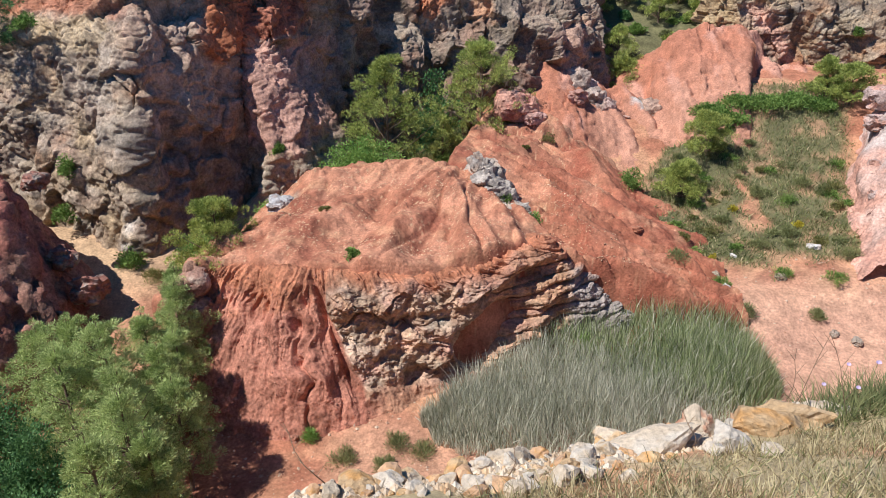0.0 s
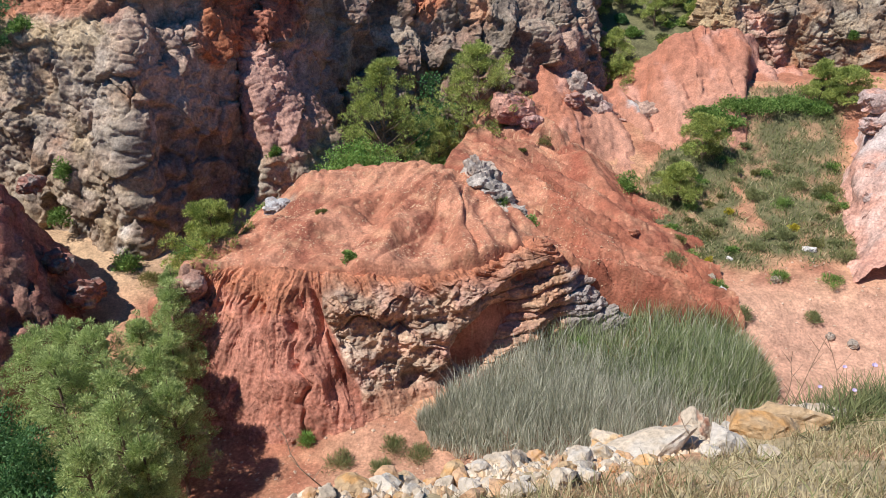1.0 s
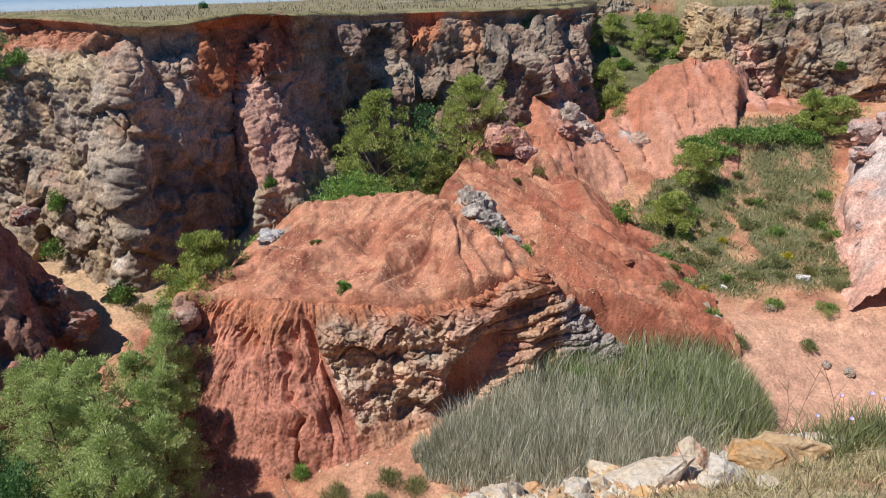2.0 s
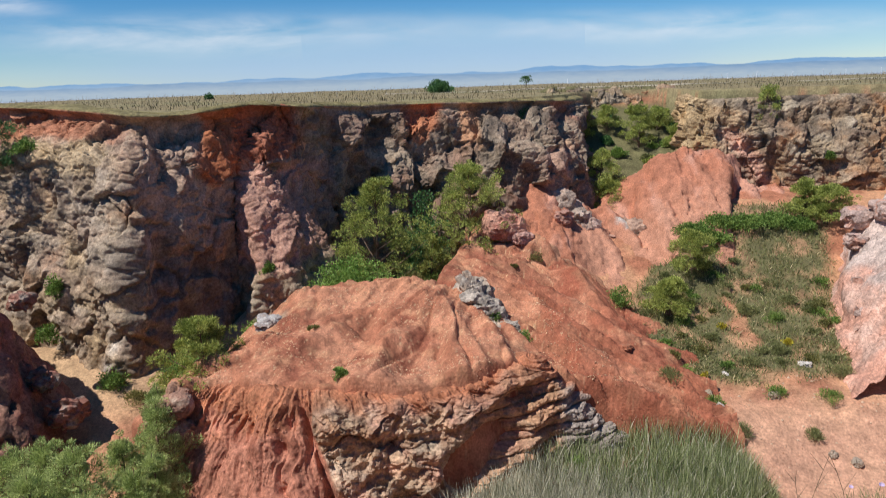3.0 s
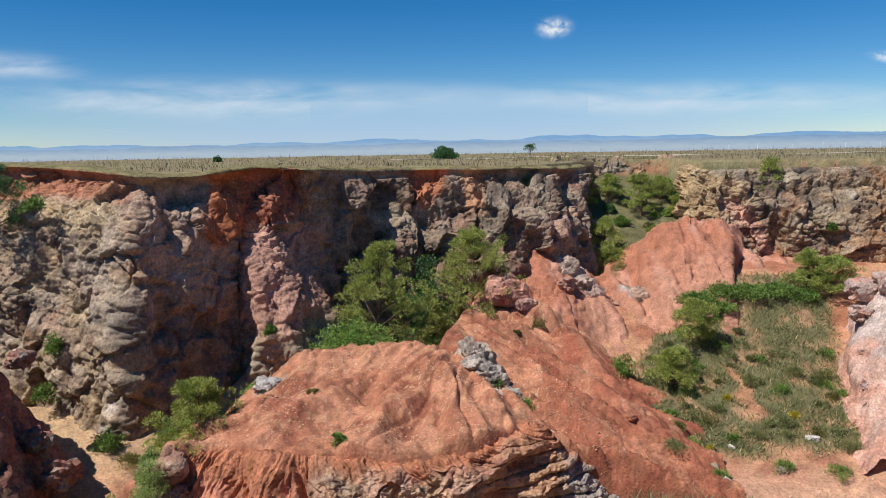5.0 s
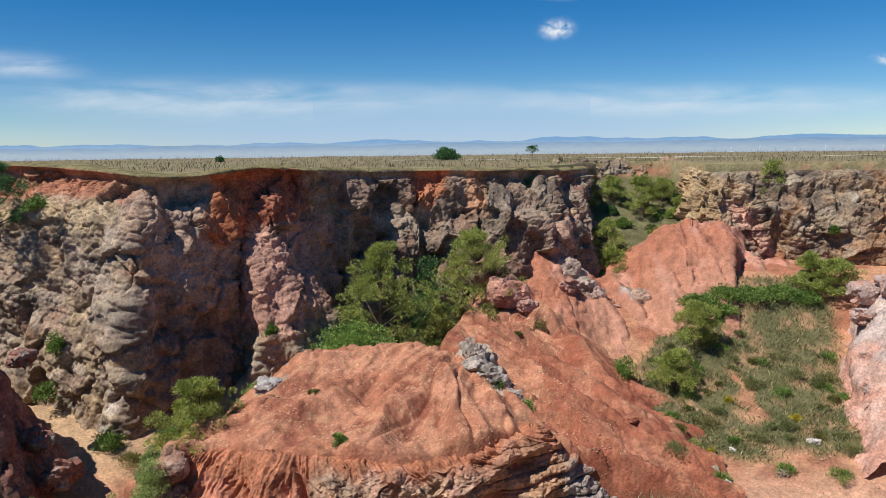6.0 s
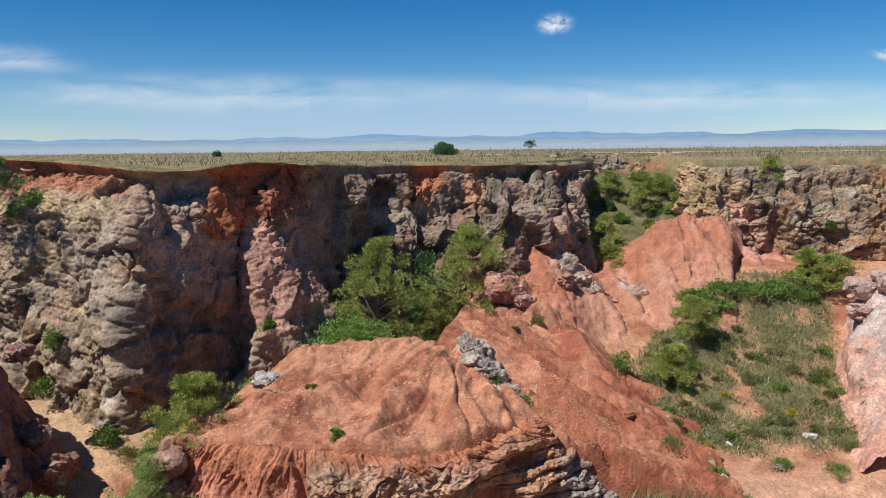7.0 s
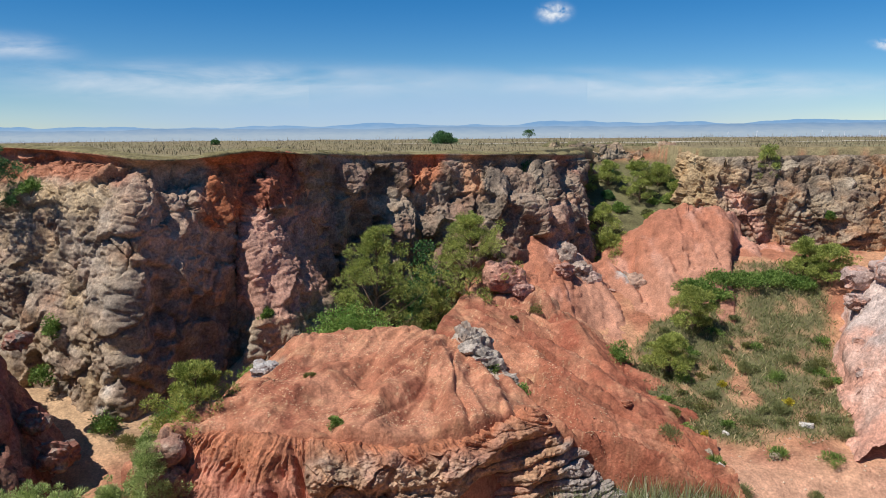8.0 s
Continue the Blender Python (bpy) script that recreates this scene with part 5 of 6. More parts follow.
for sel, mat, lab in ((~green, REED, "dense bed of grey green and dry reeds"), (green, REEDG, "dense bed of fresh green reeds")):
    stuff("reeds", stalks(rx[sel], ry[sel], heights(rx[sel], ry[sel], land) - 0.05, rh[sel], rng.uniform(0.012, 0.034, sel.sum()), rng, 0.2), mat, lab, "reeds")

k = rng.random(n) < 0.16
stuff("dry_reeds", stalks(rx[k], ry[k], heights(rx[k], ry[k], land) - 0.05, rh[k] * rng.uniform(0.8, 1.15, k.sum()), rng.uniform(0.02, 0.045, k.sum()), rng, 0.3), leaf_material("dry_reed_stalks", (0.5, 0.47, 0.36), (0.75, 0.72, 0.6), 0.3, 2.0), "pale dry reed stalks in the bed", "reeds")

# herbs and dry grass over the bank
n = 60000
gx, gy = rng.uniform(10, 32, n), rng.uniform(36.5, 55, n)
k = rng.random(n) < herb_cover(gx, gy) * (0.35 + 0.65 * ss(-0.3, 0.4, fbm(p3(gx * 0.45, gy * 0.45, 40), 3)))
gx, gy = gx[k], gy[k]
half = rng.random(len(gx)) < 0.8
for sel, mat, lab in ((half, OLIVE, "olive green herbs and grass over the bank"), (~half, STRAW, "dry straw coloured grass over the bank")):
    m = sel.sum()
    stuff("bank_grass", stalks(gx[sel], gy[sel], heights(gx[sel], gy[sel], land) - 0.03, rng.uniform(0.15, 0.45, m), rng.uniform(0.02, 0.06, m), rng, 0.5), mat, lab, "grass")

# dry stalks on the plateau
n = 9000
gy = 58 + 110 * rng.random(n) ** 1.3
gx = rng.uniform(-1, 1, n) * gy * 0.7
k = (gy > rim(gx) + 1.5)
gx, gy = gx[k], gy[k]
m = len(gx)
stuff("plateau_grass", stalks(gx, gy, heights(gx, gy, land) - 0.05, rng.uniform(0.15, 0.5, m), rng.uniform(0.03, 0.08, m), rng, 0.25), leaf_material("plateau_straw", (0.11, 0.095, 0.05), (0.30, 0.25, 0.15), 0.2, 0.15), "dry grass over the plateau", "grass")
n = 900
gy = rng.uniform(95, 210, n)
gx = rng.uniform(-1, 1, n) * gy * 0.65
stuff("dry_stalks", stalks(gx, gy, heights(gx, gy, land) - 0.05, 0.25 + 0.9 * rng.random(n) ** 2, rng.uniform(0.03, 0.08, n), rng, 0.18), leaf_material("brown_stalks", (0.34, 0.28, 0.22), (0.62, 0.54, 0.44), 0.4), "tall dry flower stalks over the plateau", "stalks")

# dry grass of the near slope
n = 62000
gx = rng.uniform(-0.2, 7.0, n)
gy = rng.uniform(2.2, 8.0, n)
stone_line = np.interp(gx, [-0.2, 0.4, 1.2, 2.2, 3.4, 4.2, 7], [3.5, 3.9, 4.3, 4.75, 5.6, 6.9, 8.6])
k = gy < stone_line + 0.12 * rng.normal(size=n)
k &= rng.random(n) < 0.25 + 0.75 * ss(-0.3, 0.3, pnoise(p3(gx * 1.1, gy * 1.1, 5)))
gx, gy = gx[k], gy[k]
half = rng.random(len(gx)) < 0.84
for sel, mat, lab in ((half, STRAW, "dry straw grass on the near slope"), (~half, OLIVE, "green and dry grass on the near slope")):
    m = sel.sum()
    stuff("dry_grass", stalks(gx[sel], gy[sel], heights(gx[sel], gy[sel], land) - 0.02, rng.uniform(0.06, 0.2, m), rng.uniform(0.004, 0.0095, m), rng, 0.45), mat, lab, "grass")
n = 2500
gx = rng.uniform(3.5, 6.4, n)
gy = edge(gx) - 1.3 * rng.random(n) + 0.5
stuff("tall_grass", stalks(gx, gy, heights(gx, gy, land) - 0.02, rng.uniform(0.2, 0.55, n), rng.uniform(0.006, 0.012, n), rng, 0.4), OLIVE, "tall green grass at the slope's edge", "grass")


# bare branches in the thicket
for k, (x, y, z, hh, ln) in enumerate([(-11.6, 15.8, 4.6, 3.0, 0.1), (-10.9, 15.9, 4.4, 2.6, 0.35), (-11.9, 16.2, 4.8, 2.2, -0.3), (-10.4, 15.4, 4.2, 1.8, 0.6)]):
    u = np.linspace(0, 1, 8)
    st = np.stack([ln * u * hh + 0.1 * np.sin(6 * u + k), 0.1 * np.cos(5 * u), u * hh - 1.2], 1)
    sheets = [tube(st, np.linspace(0.03, 0.008, 8), 6)]
    for j in range(5):
        p0 = st[2 + j]
        e = p0 + np.array([(-1) ** j * 0.5, 0.1, 0.35]) * (1 - 0.12 * j)
        sheets.append(tube(np.stack([p0, (p0 + e) / 2 + (0, 0, 0.08), e]), np.linspace(0.014, 0.005, 3), 5))
    v, f = join(sheets)
    ob = new("bare_branch", fast_mesh("bare_branch", v, f, BARK, np.broadcast_to(np.array((0.34, 0.29, 0.24)), v.shape)))
    ob.location = (x, y, z)
    tagged(ob, "dry bare grey branch rising from a thicket", "branch", "bare branches in the thicket")

YELLOW = leaf_material("yellow_flowers", (0.35, 0.30, 0.03), (0.60, 0.50, 0.05))
for k, (bx, by) in enumerate([(14.6, 38.2), (17.3, 42.6), (20.6, 41.0)]):
    shrub(bx, by, surf(bx, by), 0.6, 0.5, "small yellow flowering herb on the bank", 300 + k, 20, 26, YELLOW, 0.08, 0.05, group="yellow herbs on the bank")

# the pale track over the plateau
tx = np.linspace(-6, 90, 80)
ty = 96 - 0.03 * tx + 1.5 * np.sin(tx * 0.06)
TP = np.stack([np.stack([tx, ty + o, land(tx, ty + o) + 0.05], 1) for o in (-1.6, -0.8, 0.0, 0.8, 1.6)])
tagged(grid_object("track", TP, np.broadcast_to(np.array((0.50, 0.44, 0.34)), TP.shape), TURF), "pale gravel track over the dry plateau", "track", kind="structure")

# wind turbines in the far plain
WHITEP, wnt, wb = nodes_of("white_paint")
wb.inputs["Base Color"].default_value, wb.inputs["Roughness"].default_value = (0.8, 0.8, 0.8, 1), 0.5
for k, (x, hub) in enumerate([(1420, 24), (1560, 27), (1730, 22), (1880, 28), (1990, 25), (2160, 27), (2240, 23), (650, 24)]):
    base = new("wind_turbine")
    base.location = (x, 3600, -46)
    v, f = tube(np.array([(0, 0, -20), (0, 0, 20), (0, 0, hub + 20)]), [1.6, 1.3, 0.9], 8)
    ob = new("tower", fast_mesh("tower", v, f, WHITEP))
    ob.parent = base
    for j in range(3):
        a = 2.094 * j + 0.7 * k
        d = np.array([math.sin(a), 0, math.cos(a)])
        p0 = np.array([0, -2.0, hub + 20.0])
        v, f = tube(np.stack([p0, p0 + d * 3, p0 + d * 7]), [0.5, 0.6, 0.2], 6)
        ob = new("blade", fast_mesh("blade", v, f, WHITEP))
        ob.parent = base
    tagged(base, "white wind turbine far off in the hazy plain", "wind turbine", "wind turbines on the horizon")


# ---- rocks ----
def stone_mesh(name, seed, size, mat, colour, second, detail=3, blocky=0.35, rough=1.0, cut=False):
    """An angular weathered stone."""
    bm = bmesh.new()
    bmesh.ops.create_icosphere(bm, subdivisions=detail, radius=1.0)
    v = np.array([q.co[:] for q in bm.verts])
    f = np.array([[q.index for q in p.verts] for p in bm.faces])
    bm.free()
    box = v / np.abs(v).max(1, keepdims=True)
    v = v * (1 - blocky) * 1.15 + box * blocky
    if cut:
        # broken faces: planes that cut the lump off
        r2 = np.random.default_rng(1000 + seed)
        pn, ph = unit(r2.normal(size=(14, 3))), r2.uniform(0.55, 0.95, 14)
        u = unit(v)
        c = u @ pn.T
        v = u * np.minimum(np.linalg.norm(v, axis=1), np.where(c > 0.05, ph / np.maximum(c, 0.05), 9).min(1))[:, None] * 1.12
        rough = 0.3
    a, gap, cell = facets(v * 0.9 + seed * 3.7)
    b, gap2, cell2 = facets(v * 2.3 + seed * 1.7)
    v = v * np.clip(1 + rough * (0.17 * a + 0.06 * b) + 0.04 * fbm(v * 2.5 + seed, 4), 0.6, 1.35)[:, None]
    v = v * np.asarray(size) * 0.42
    c = mix(np.broadcast_to(np.array(colour), v.shape), second, ss(-0.1, 0.6, fbm(v * 3 / max(size) + seed * 2.3, 4)))
    return fast_mesh(name, v, f, mat, c, False)


STONE = earth_material("pale_limestone", 0.85, 22.0, 0.5, 0.22)
CREAM, TAWNY = (0.52, 0.415, 0.30), (0.49, 0.33, 0.18)
SNOW, ORANGE = (0.55, 0.475, 0.385), (0.50, 0.27, 0.10)

# the larger stones along the near edge: place, size, turn, colours
BIG = [
    (1.63, 5.05, 0.72, 0.40, 0.26, 8, CREAM, SNOW), (1.30, 5.30, 0.28, 0.25, 0.2, 40, CREAM, TAWNY), (2.12, 5.40, 0.30, 0.28, 0.36, 10, CREAM, (0.42, 0.20, 0.12)),
    (2.2, 5.0, 0.34, 0.3, 0.32, 35, SNOW, CREAM), (2.75, 5.45, 0.62, 0.5, 0.28, 5, TAWNY, ORANGE), (3.2, 5.9, 0.62, 0.45, 0.36, -10, TAWNY, CREAM),
    (3.75, 6.15, 0.5, 0.34, 0.14, 15, CREAM, SNOW), (3.55, 6.2, 0.34, 0.3, 0.22, -20, CREAM, TAWNY), (0.96, 4.65, 0.28, 0.25, 0.22, 20, SNOW, CREAM),
    (0.72, 4.12, 0.34, 0.28, 0.24, 50, CREAM, SNOW), (1.2, 4.85, 0.24, 0.2, 0.2, 0, CREAM, TAWNY), (1.2, 4.2, 0.26, 0.2, 0.17, 25, CREAM, SNOW),
    (0.93, 4.2, 0.2, 0.2, 0.24, 70, (0.5, 0.44, 0.36), CREAM), (0.45, 3.95, 0.22, 0.18, 0.16, 10, SNOW, CREAM), (0.38, 4.6, 0.42, 0.32, 0.2, -15, CREAM, TAWNY),
    (0.1, 4.75, 0.36, 0.3, 0.16, 20, CREAM, TAWNY), (-0.42, 4.25, 0.46, 0.34, 0.15, 12, TAWNY, CREAM), (-0.7, 3.95, 0.36, 0.3, 0.15, -8, TAWNY, ORANGE),
    (-0.1, 4.2, 0.24, 0.2, 0.14, 60, CREAM, SNOW), (0.1, 4.0, 0.22, 0.2, 0.2, -30, (0.5, 0.42, 0.33), CREAM), (2.45, 4.75, 0.24, 0.2, 0.18, 15, CREAM, SNOW), (2.0, 4.75, 0.22, 0.18, 0.2, 5, SNOW, CREAM)]
for k, (x, y, w, d, hh, turn, c1, c2) in enumerate(BIG):
    if k > 7:
        w, d, hh = 0.72 * w, 0.72 * d, 0.72 * hh
    ob = new("stone", stone_mesh("stone", k, (1.2 * w, 1.2 * d, 1.25 * hh), STONE, c1, c2, 4, 0.5, cut=True))
    ob.matrix_world = pose(x, y, float(land(x, y)) + hh * 0.22, -8 + 5 * (k % 3), 4 * (k % 5) - 8, turn)
    tagged(ob, "large cream and tawny limestone block on the edge" if w > 0.4 else "pale angular limestone lump on the edge", "stone", "stones along the edge")
rng = np.random.default_rng(77)
KINDS = [stone_mesh("stone", 100 + k, (1, 0.8, 0.6), STONE, (CREAM, SNOW, TAWNY, (0.5, 0.43, 0.34), CREAM, (0.55, 0.34, 0.2))[k % 6], (SNOW, CREAM, ORANGE)[k % 3], 3, 0.4, cut=True) for k in range(12)]
k = 0
while k < 290:
    x = rng.uniform(-1.0, 3.9)
    hi = float(edge(x)) + 0.1
    y = hi - rng.random() ** 1.3 * float(np.interp(x, [-1, 0.5, 1.6, 2.6, 3.9], [0.55, 0.95, 0.9, 0.65, 0.4]))
    s = 0.06 + 0.22 * rng.random() ** 2.4
    ob = new("stone", KINDS[int(rng.integers(12))])
    ob.matrix_world = pose(x, y, float(land(x, y)) + 0.15 * s, rng.uniform(-30, 30), rng.uniform(-30, 30), rng.uniform(0, 360)) @ Matrix.Scale(s, 4)
    tagged(ob, "small pale limestone rubble piece", "stone", "rubble along the edge")
    k += 1

# fine rubble between the stones
def rubble():
    n = 5200
    x = rng.uniform(-1.1, 4.0, n)
    y = edge(x) + 0.15 - rng.random(n) ** 1.2 * np.interp(x, [-1, 0.5, 1.6, 2.6, 3.9], [0.5, 0.9, 0.85, 0.7, 0.45])
    return x, y, land(x, y), 0.012 + 0.055 * rng.random(n) ** 2.5


# the pinnacle on the rear cone: a pink cap with two knobs
CAP = [(4.5, 49.0, 12.05, 3.1, 2.2, 2.3, 10, PINK, (0.42, 0.16, 0.12)), (5.7, 48.5, 11.3, 1.7, 1.4, 1.0, 30, (0.5, 0.3, 0.25), PINK)]
cap = tagged(new("rock_pinnacle"), "pink weathered rock pinnacle on a red earth cone", "rock")
cap.location = (4.6, 49.0, 11.2)
for k, (x, y, z, w, d, hh, turn, c1, c2) in enumerate(CAP):
    ob = new("boulder", stone_mesh("boulder", 60 + k, (w, d, hh), ROCK, c1, c2, 5, 0.25, 0.55))
    ob.matrix_world = pose(x - 4.6, y - 49.0, z - 11.2, 0, 6, turn)
    ob.parent = cap

# grey rock ridge on the mound's brow, and knobs elsewhere
OUT = [(1.75, 40.0, 9.9, 1.7, 1.5, 2.3, 20), (2.3, 39.0, 9.4, 2.2, 1.8, 2.1, 50), (3.0, 37.7, 8.7, 2.0, 1.4, 1.4, -30), (2.6, 38.2, 9.1, 1.9, 1.6, 1.7, 10), (3.7, 36.8, 8.35, 1.3, 1.0, 0.8, -35)]
brow = tagged(new("grey_outcrop"), "grey craggy rock outcrop on the mound's brow", "rock")
brow.location = (2.4, 38.4, 8.8)
for k, (x, y, z, w, d, hh, turn) in enumerate(OUT):
    ob = new("boulder", stone_mesh("boulder", 70 + k, (1.25 * w, 1.25 * d, 1.1 * hh), ROCK, (0.36, 0.31, 0.265), (0.20, 0.17, 0.145) if k % 2 else (0.42, 0.31, 0.235), 5, 0.3, 1.2))
    ob.matrix_world = pose(x - 2.4, y - 38.4, z - 8.8, 10, 15, turn)
    ob.parent = brow
for k, (x, y, w, d, hh, c1) in enumerate([(-9.4, 38.6, 1.6, 1.2, 0.9, (0.42, 0.4, 0.39)), (10.4, 38.6, 0.7, 0.5, 0.35, RED), (14.3, 36.6, 0.6, 0.5, 0.45, GREY), (14.4, 35.2, 0.45, 0.4, 0.4, WHITE), (20.7, 39.0, 0.8, 0.5, 0.3, WHITE), (17.8, 36.4, 0.6, 0.5, 0.4, GREY),
                                   (19.3, 33.0, 0.5, 0.4, 0.4, (0.3, 0.25, 0.2)), (20.2, 32.4, 0.6, 0.5, 0.4, (0.3, 0.25, 0.2)), (16.0, 38.6, 0.5, 0.3, 0.2, WHITE), (-7.3, 27.0, 0.5, 0.4, 0.4, (0.4, 0.18, 0.12)), (-11.2, 27.6, 0.55, 0.4, 0.3, CREAM), (8.4, 33.2, 1.9, 1.2, 1.0, (0.4, 0.38, 0.37)),
                                   (9.2, 52.4, 1.6, 1.3, 1.1, (0.45, 0.25, 0.2)), (21.6, 61.6, 1.3, 1.1, 0.9, (0.4, 0.26, 0.18)), (22.4, 61.2, 1.6, 1.3, 1.6, (0.4, 0.26, 0.2)), (9.5, 55.0, 2.6, 2.4, 2.6, (0.38, 0.29, 0.235)), (10.6, 54.4, 2.8, 2.2, 2.2, (0.37, 0.29, 0.24)), (15.3, 54.6, 2.6, 2.3, 2.4, (0.42, 0.28, 0.21)), (11.4, 53.8, 2.0, 1.8, 1.6, (0.45, 0.32, 0.27)), (12.9, 53.8, 1.0, 0.8, 0.6, (0.45, 0.28, 0.22))]):
    ob = new("boulder", stone_mesh("boulder", 90 + k, (w, d, hh), ROCK, c1, mix(np.array(c1), (0.3, 0.2, 0.15), np.array(0.5)), 4, 0.35 if k < 15 else 0.2, 1.0))
    ob.matrix_world = pose(x, y, surf(x, y) + (0.22 if k < 15 else -0.30) * hh, 0, 5, 37 * k)
    tagged(ob, "weathered boulder half sunk in the earth", "boulder", "boulders on the quarry floor")

# two brown boulders on the mound's shoulder
for k, (x, y, z, w, d, hh) in enumerate([(-12.1, 31.0, 8.0, 1.7, 1.6, 1.35), (-12.15, 30.7, 6.7, 1.9, 1.7, 1.6)]):
    ob = new("boulder", stone_mesh("boulder", 160 + k, (w, d, hh), ROCK, (0.30, 0.17, 0.125), (0.37, 0.27, 0.21), 5, 0.15, 0.4))
    ob.matrix_world = pose(x, y, z, 6, -5, 50 * k)
    tagged(ob, "rounded brown boulder on the red mound's shoulder", "boulder", "boulders on the mound's shoulder")

# lumps that belong to the spur and the pink outcrop
for owner, lumps, c1, c2 in ((bpy.data.objects["pink_outcrop"], [(28.6, 48.6, 11.8, 2.4, 1.8, 1.6), (27.6, 46.6, 10.6, 2.0, 1.6, 1.2), (29.6, 47.0, 12.6, 2.6, 2.0, 1.6), (25.4, 41.4, 7.6, 1.2, 1.0, 0.8), (26.6, 43.6, 8.8, 1.5, 1.2, 0.9)], (0.42, 0.31, 0.27), PINK),
                             (bpy.data.objects["rock_spur"], [(-19.2, 33.4, 8.4, 1.4, 1.2, 1.2), (-18.2, 33.0, 6.8, 1.8, 1.4, 1.5), (-21.0, 35.6, 11.8, 1.3, 1.2, 1.0)], (0.26, 0.12, 0.09), (0.30, 0.24, 0.2))):
    for k, (x, y, z, w, d, hh) in enumerate(lumps):
        ob = new("boulder", stone_mesh("boulder", 130 + k + int(w * 10), (w, d, hh), ROCK, c1, c2, 4, 0.3))
        ob.matrix_world = pose(x, y, z, 5, 8, 41 * k)
        ob.parent = owner

# pebbles strewn over the mound and floor
rng = np.random.default_rng(91)


def pebbles(x, y, z, s, mat, colour_a, colour_b, label):
    """Many small angular chips in one mesh."""
    n = len(x)
    o = np.array([(1, 0, 0), (-1, 0, 0), (0, 1, 0), (0, -1, 0), (0, 0, 0.8), (0, 0, -0.6)], float)
    f = np.array([(0, 2, 4), (2, 1, 4), (1, 3, 4), (3, 0, 4), (2, 0, 5), (1, 2, 5), (3, 1, 5), (0, 3, 5)])
    V = p3(x, y, z)[:, None] + o[None] * (s[:, None, None] * rng.uniform(0.5, 1.2, (n, 6, 3)))
    F = np.arange(n)[:, None, None] * 6 + f[None]
    c = mix(np.broadcast_to(np.array(colour_a), (n, 3)), colour_b, rng.random(n))
    ob = new("pebbles", fast_mesh("pebbles", V.reshape(-1, 3), F.reshape(-1, 3), mat, np.repeat(c, 6, 0), False))
    return tagged(ob, label, "pebbles", kind="stuff")


pebbles(*rubble(), STONE, (0.55, 0.36, 0.2), (0.64, 0.56, 0.45), "pale fine rubble along the edge")
n = 16000
px, py = rng.uniform(-12, 9, n), 31.8 + 10 * rng.random(n)
k = rng.random(n) < ss(-0.2, 0.5, fbm(p3(px * 0.4, py * 0.4, 9), 4) + 0.4 * ss(34, 31.5, py))
px, py = px[k], py[k]
pebbles(px, py, mound_top(px, py), 0.018 + 0.045 * rng.random(len(px)) ** 3, STONE, (0.5, 0.26, 0.15), (0.62, 0.46, 0.3), "pale chips strewn over the red mound")
spots = FACE_SPOTS[0][rng.integers(len(FACE_SPOTS[0]), size=1500)]
pebbles(spots[:, 0], spots[:, 1], spots[:, 2], 0.016 + 0.06 * rng.random(1500) ** 4, STONE, (0.33, 0.125, 0.085), (0.44, 0.23, 0.16), "small clods and chips on the red fan")
n = 8000
px, py = rng.uniform(-14, 24, n), rng.uniform(23, 38, n)
pebbles(px, py, land(px, py), 0.015 + 0.10 * rng.random(n) ** 6, STONE, (0.42, 0.22, 0.14), (0.58, 0.45, 0.33), "pebbles strewn over the quarry floor")

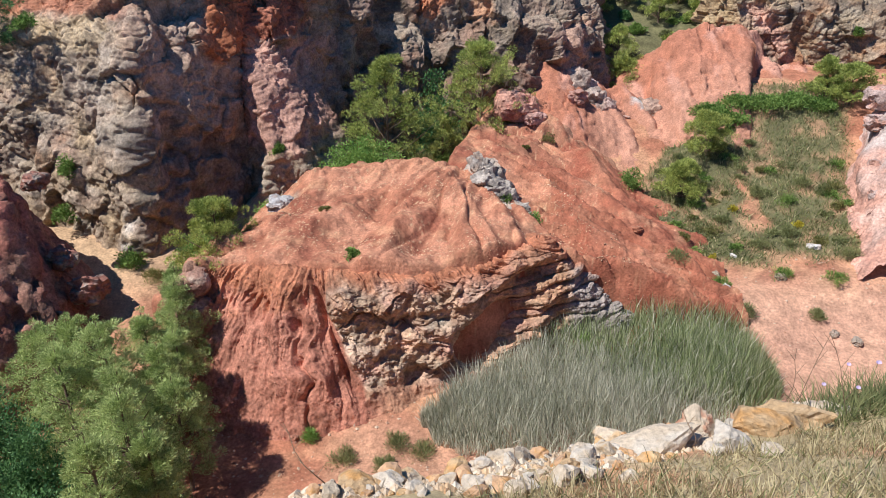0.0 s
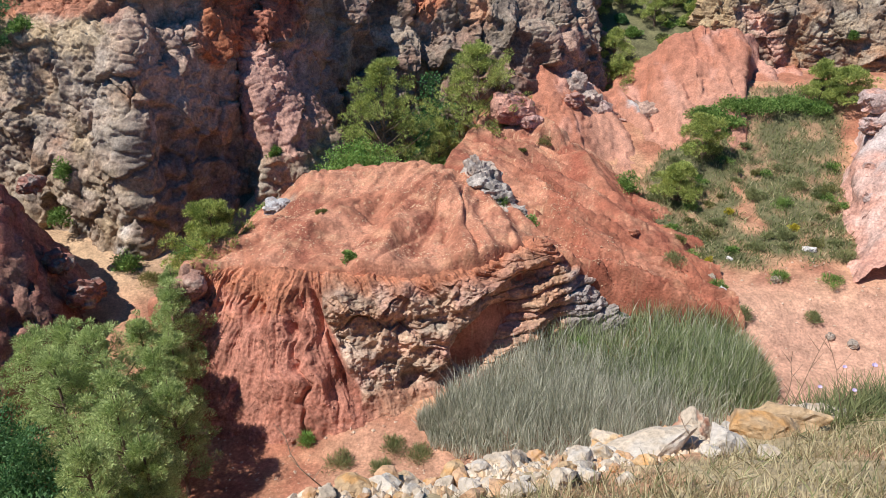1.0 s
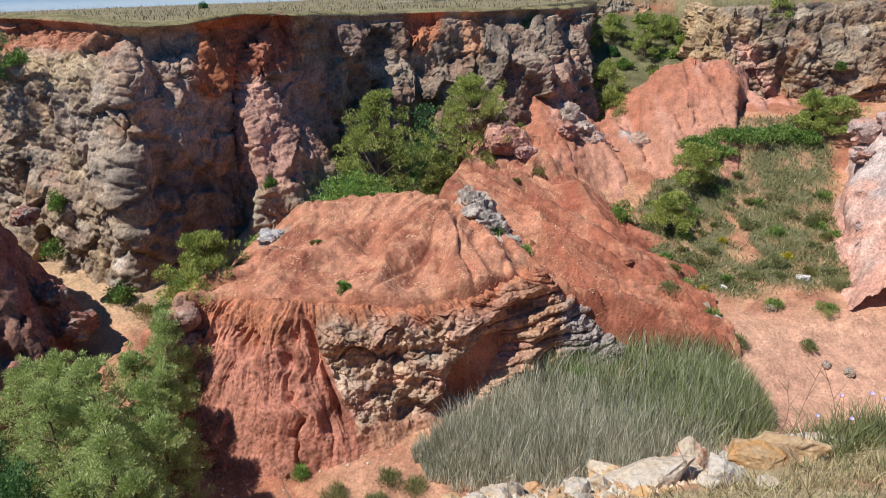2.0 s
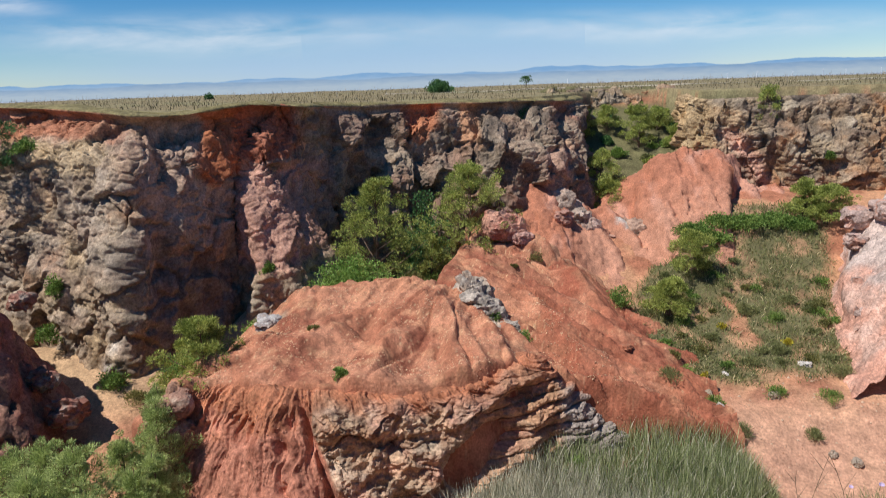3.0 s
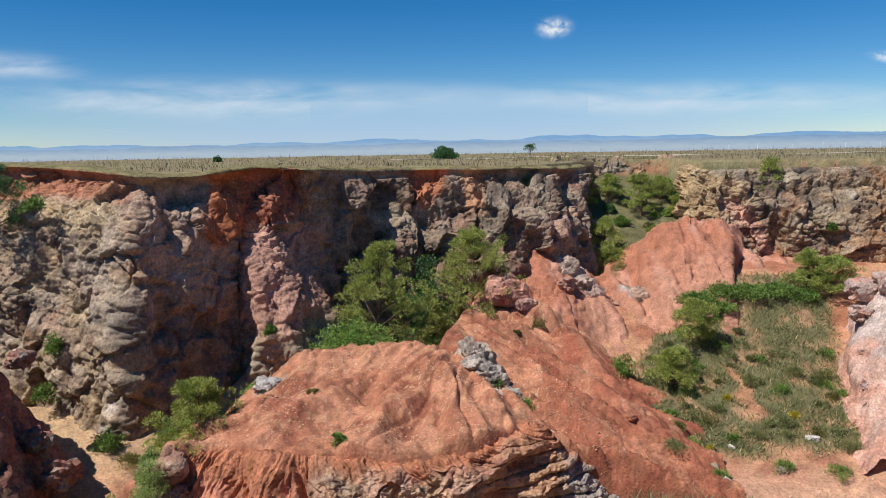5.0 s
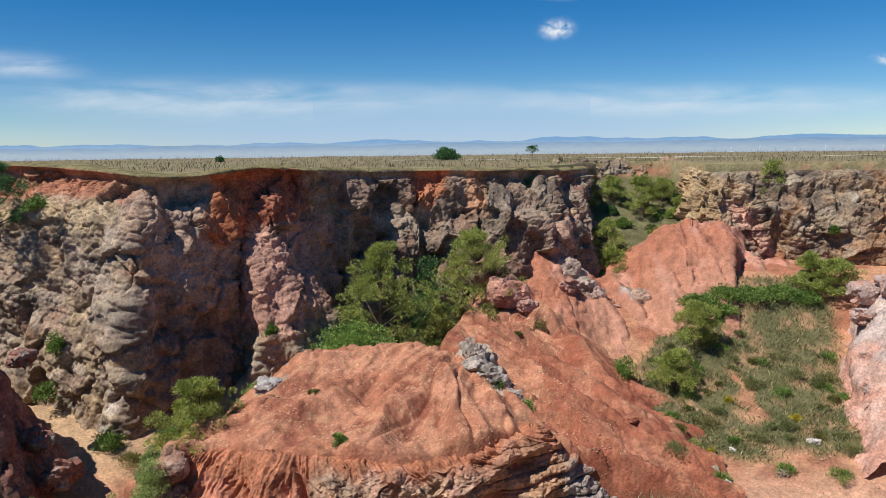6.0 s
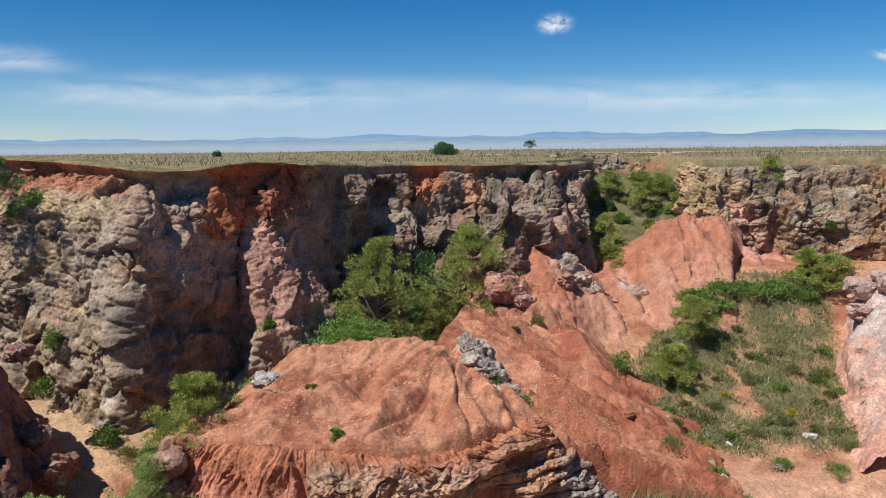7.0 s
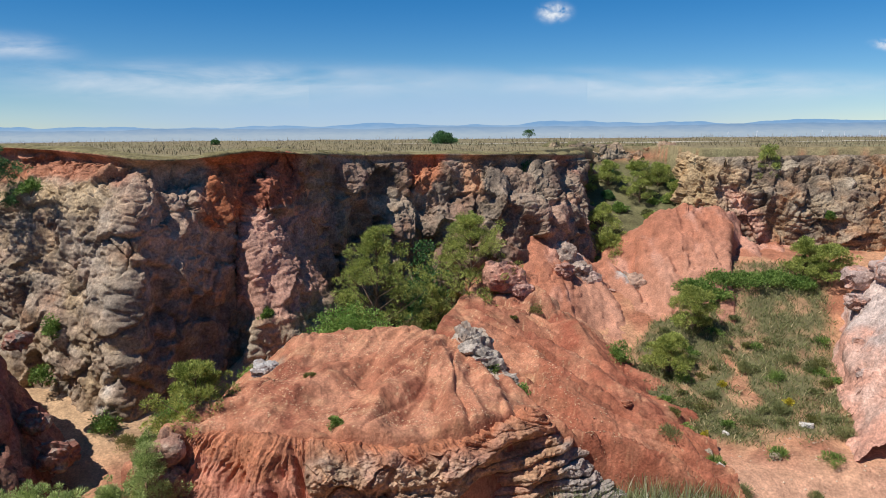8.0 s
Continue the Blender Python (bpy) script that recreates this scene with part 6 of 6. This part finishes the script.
# wild flowers and dry stems by the edge
LILAC = leaf_material("lilac_petals", (0.55, 0.45, 0.70), (0.75, 0.62, 0.82), 0.3, 20)
for k, (x, y, hh) in enumerate([(3.95, 6.05, 0.62), (3.7, 6.1, 0.62), (3.6, 5.7, 0.45), (4.35, 6.4, 0.5), (3.4, 5.9, 0.42)]):
    base = new("wild_flower")
    base.location = (x, y, float(land(x, y)))
    r2 = np.random.default_rng(500 + k)
    u = np.linspace(0, 1, 5)
    st = np.stack([0.1 * u * u * hh, 0 * u, u * hh], 1)
    v, f = tube(st, np.linspace(0.004, 0.002, 5), 5)
    ob = new("stem", fast_mesh("stem", v, f, OLIVE))
    ob.parent = base
    m = 14
    a = np.linspace(0, 6.28, m, endpoint=False)
    d = unit(np.stack([np.cos(a), np.sin(a) * 0.7 - 0.6, 0.4 + 0.2 * np.sin(a)], 1))
    v, f = blades(np.tile(st[-1], (m, 1)), d, unit(np.cross(d, (0, -0.7, 0.7))), np.full(m, 0.028 if k else 0.036), np.full(m, 0.016))
    ob = new("petals", fast_mesh("petals", v, f, LILAC, None, False))
    ob.parent = base
    tagged(base, "pale lilac wild flower on a thin stem", "flower", "wild flowers by the edge")
TWIG = earth_material("dry_twig", 0.9, 30.0, 0.3)
for k, (x, y, hh, ln) in enumerate([(3.15, 6.0, 1.0, 0.35), (3.7, 5.8, 1.0, -0.3), (3.2, 6.1, 0.8, 0.1), (0.35, 4.1, 0.5, 0.05), (1.9, 4.8, 0.45, -0.3), (-0.9, 4.1, 0.6, -0.5)]):
    u = np.linspace(0, 1, 7)
    st = np.stack([ln * u * hh + 0.02 * np.sin(9 * u + k), 0.05 * np.cos(7 * u), u * hh], 1)
    sheets = [tube(st, np.linspace(0.005, 0.002, 7), 5)]
    for j in range(4):
        p0 = st[2 + j]
        e = p0 + np.array([(-1) ** j * 0.12, 0.03, 0.16]) * hh
        sheets.append(tube(np.linspace(p0, e, 3), np.linspace(0.003, 0.0015, 3), 5))
    v, f = join(sheets)
    ob = new("dry_stem", fast_mesh("dry_stem", v, f, TWIG, np.broadcast_to(np.array((0.25, 0.17, 0.11)), v.shape)))
    ob.location = (x, y, float(land(x, y)) - 0.02)
    tagged(ob, "thin dry branching stem by the edge", "stem", "dry stems by the edge")
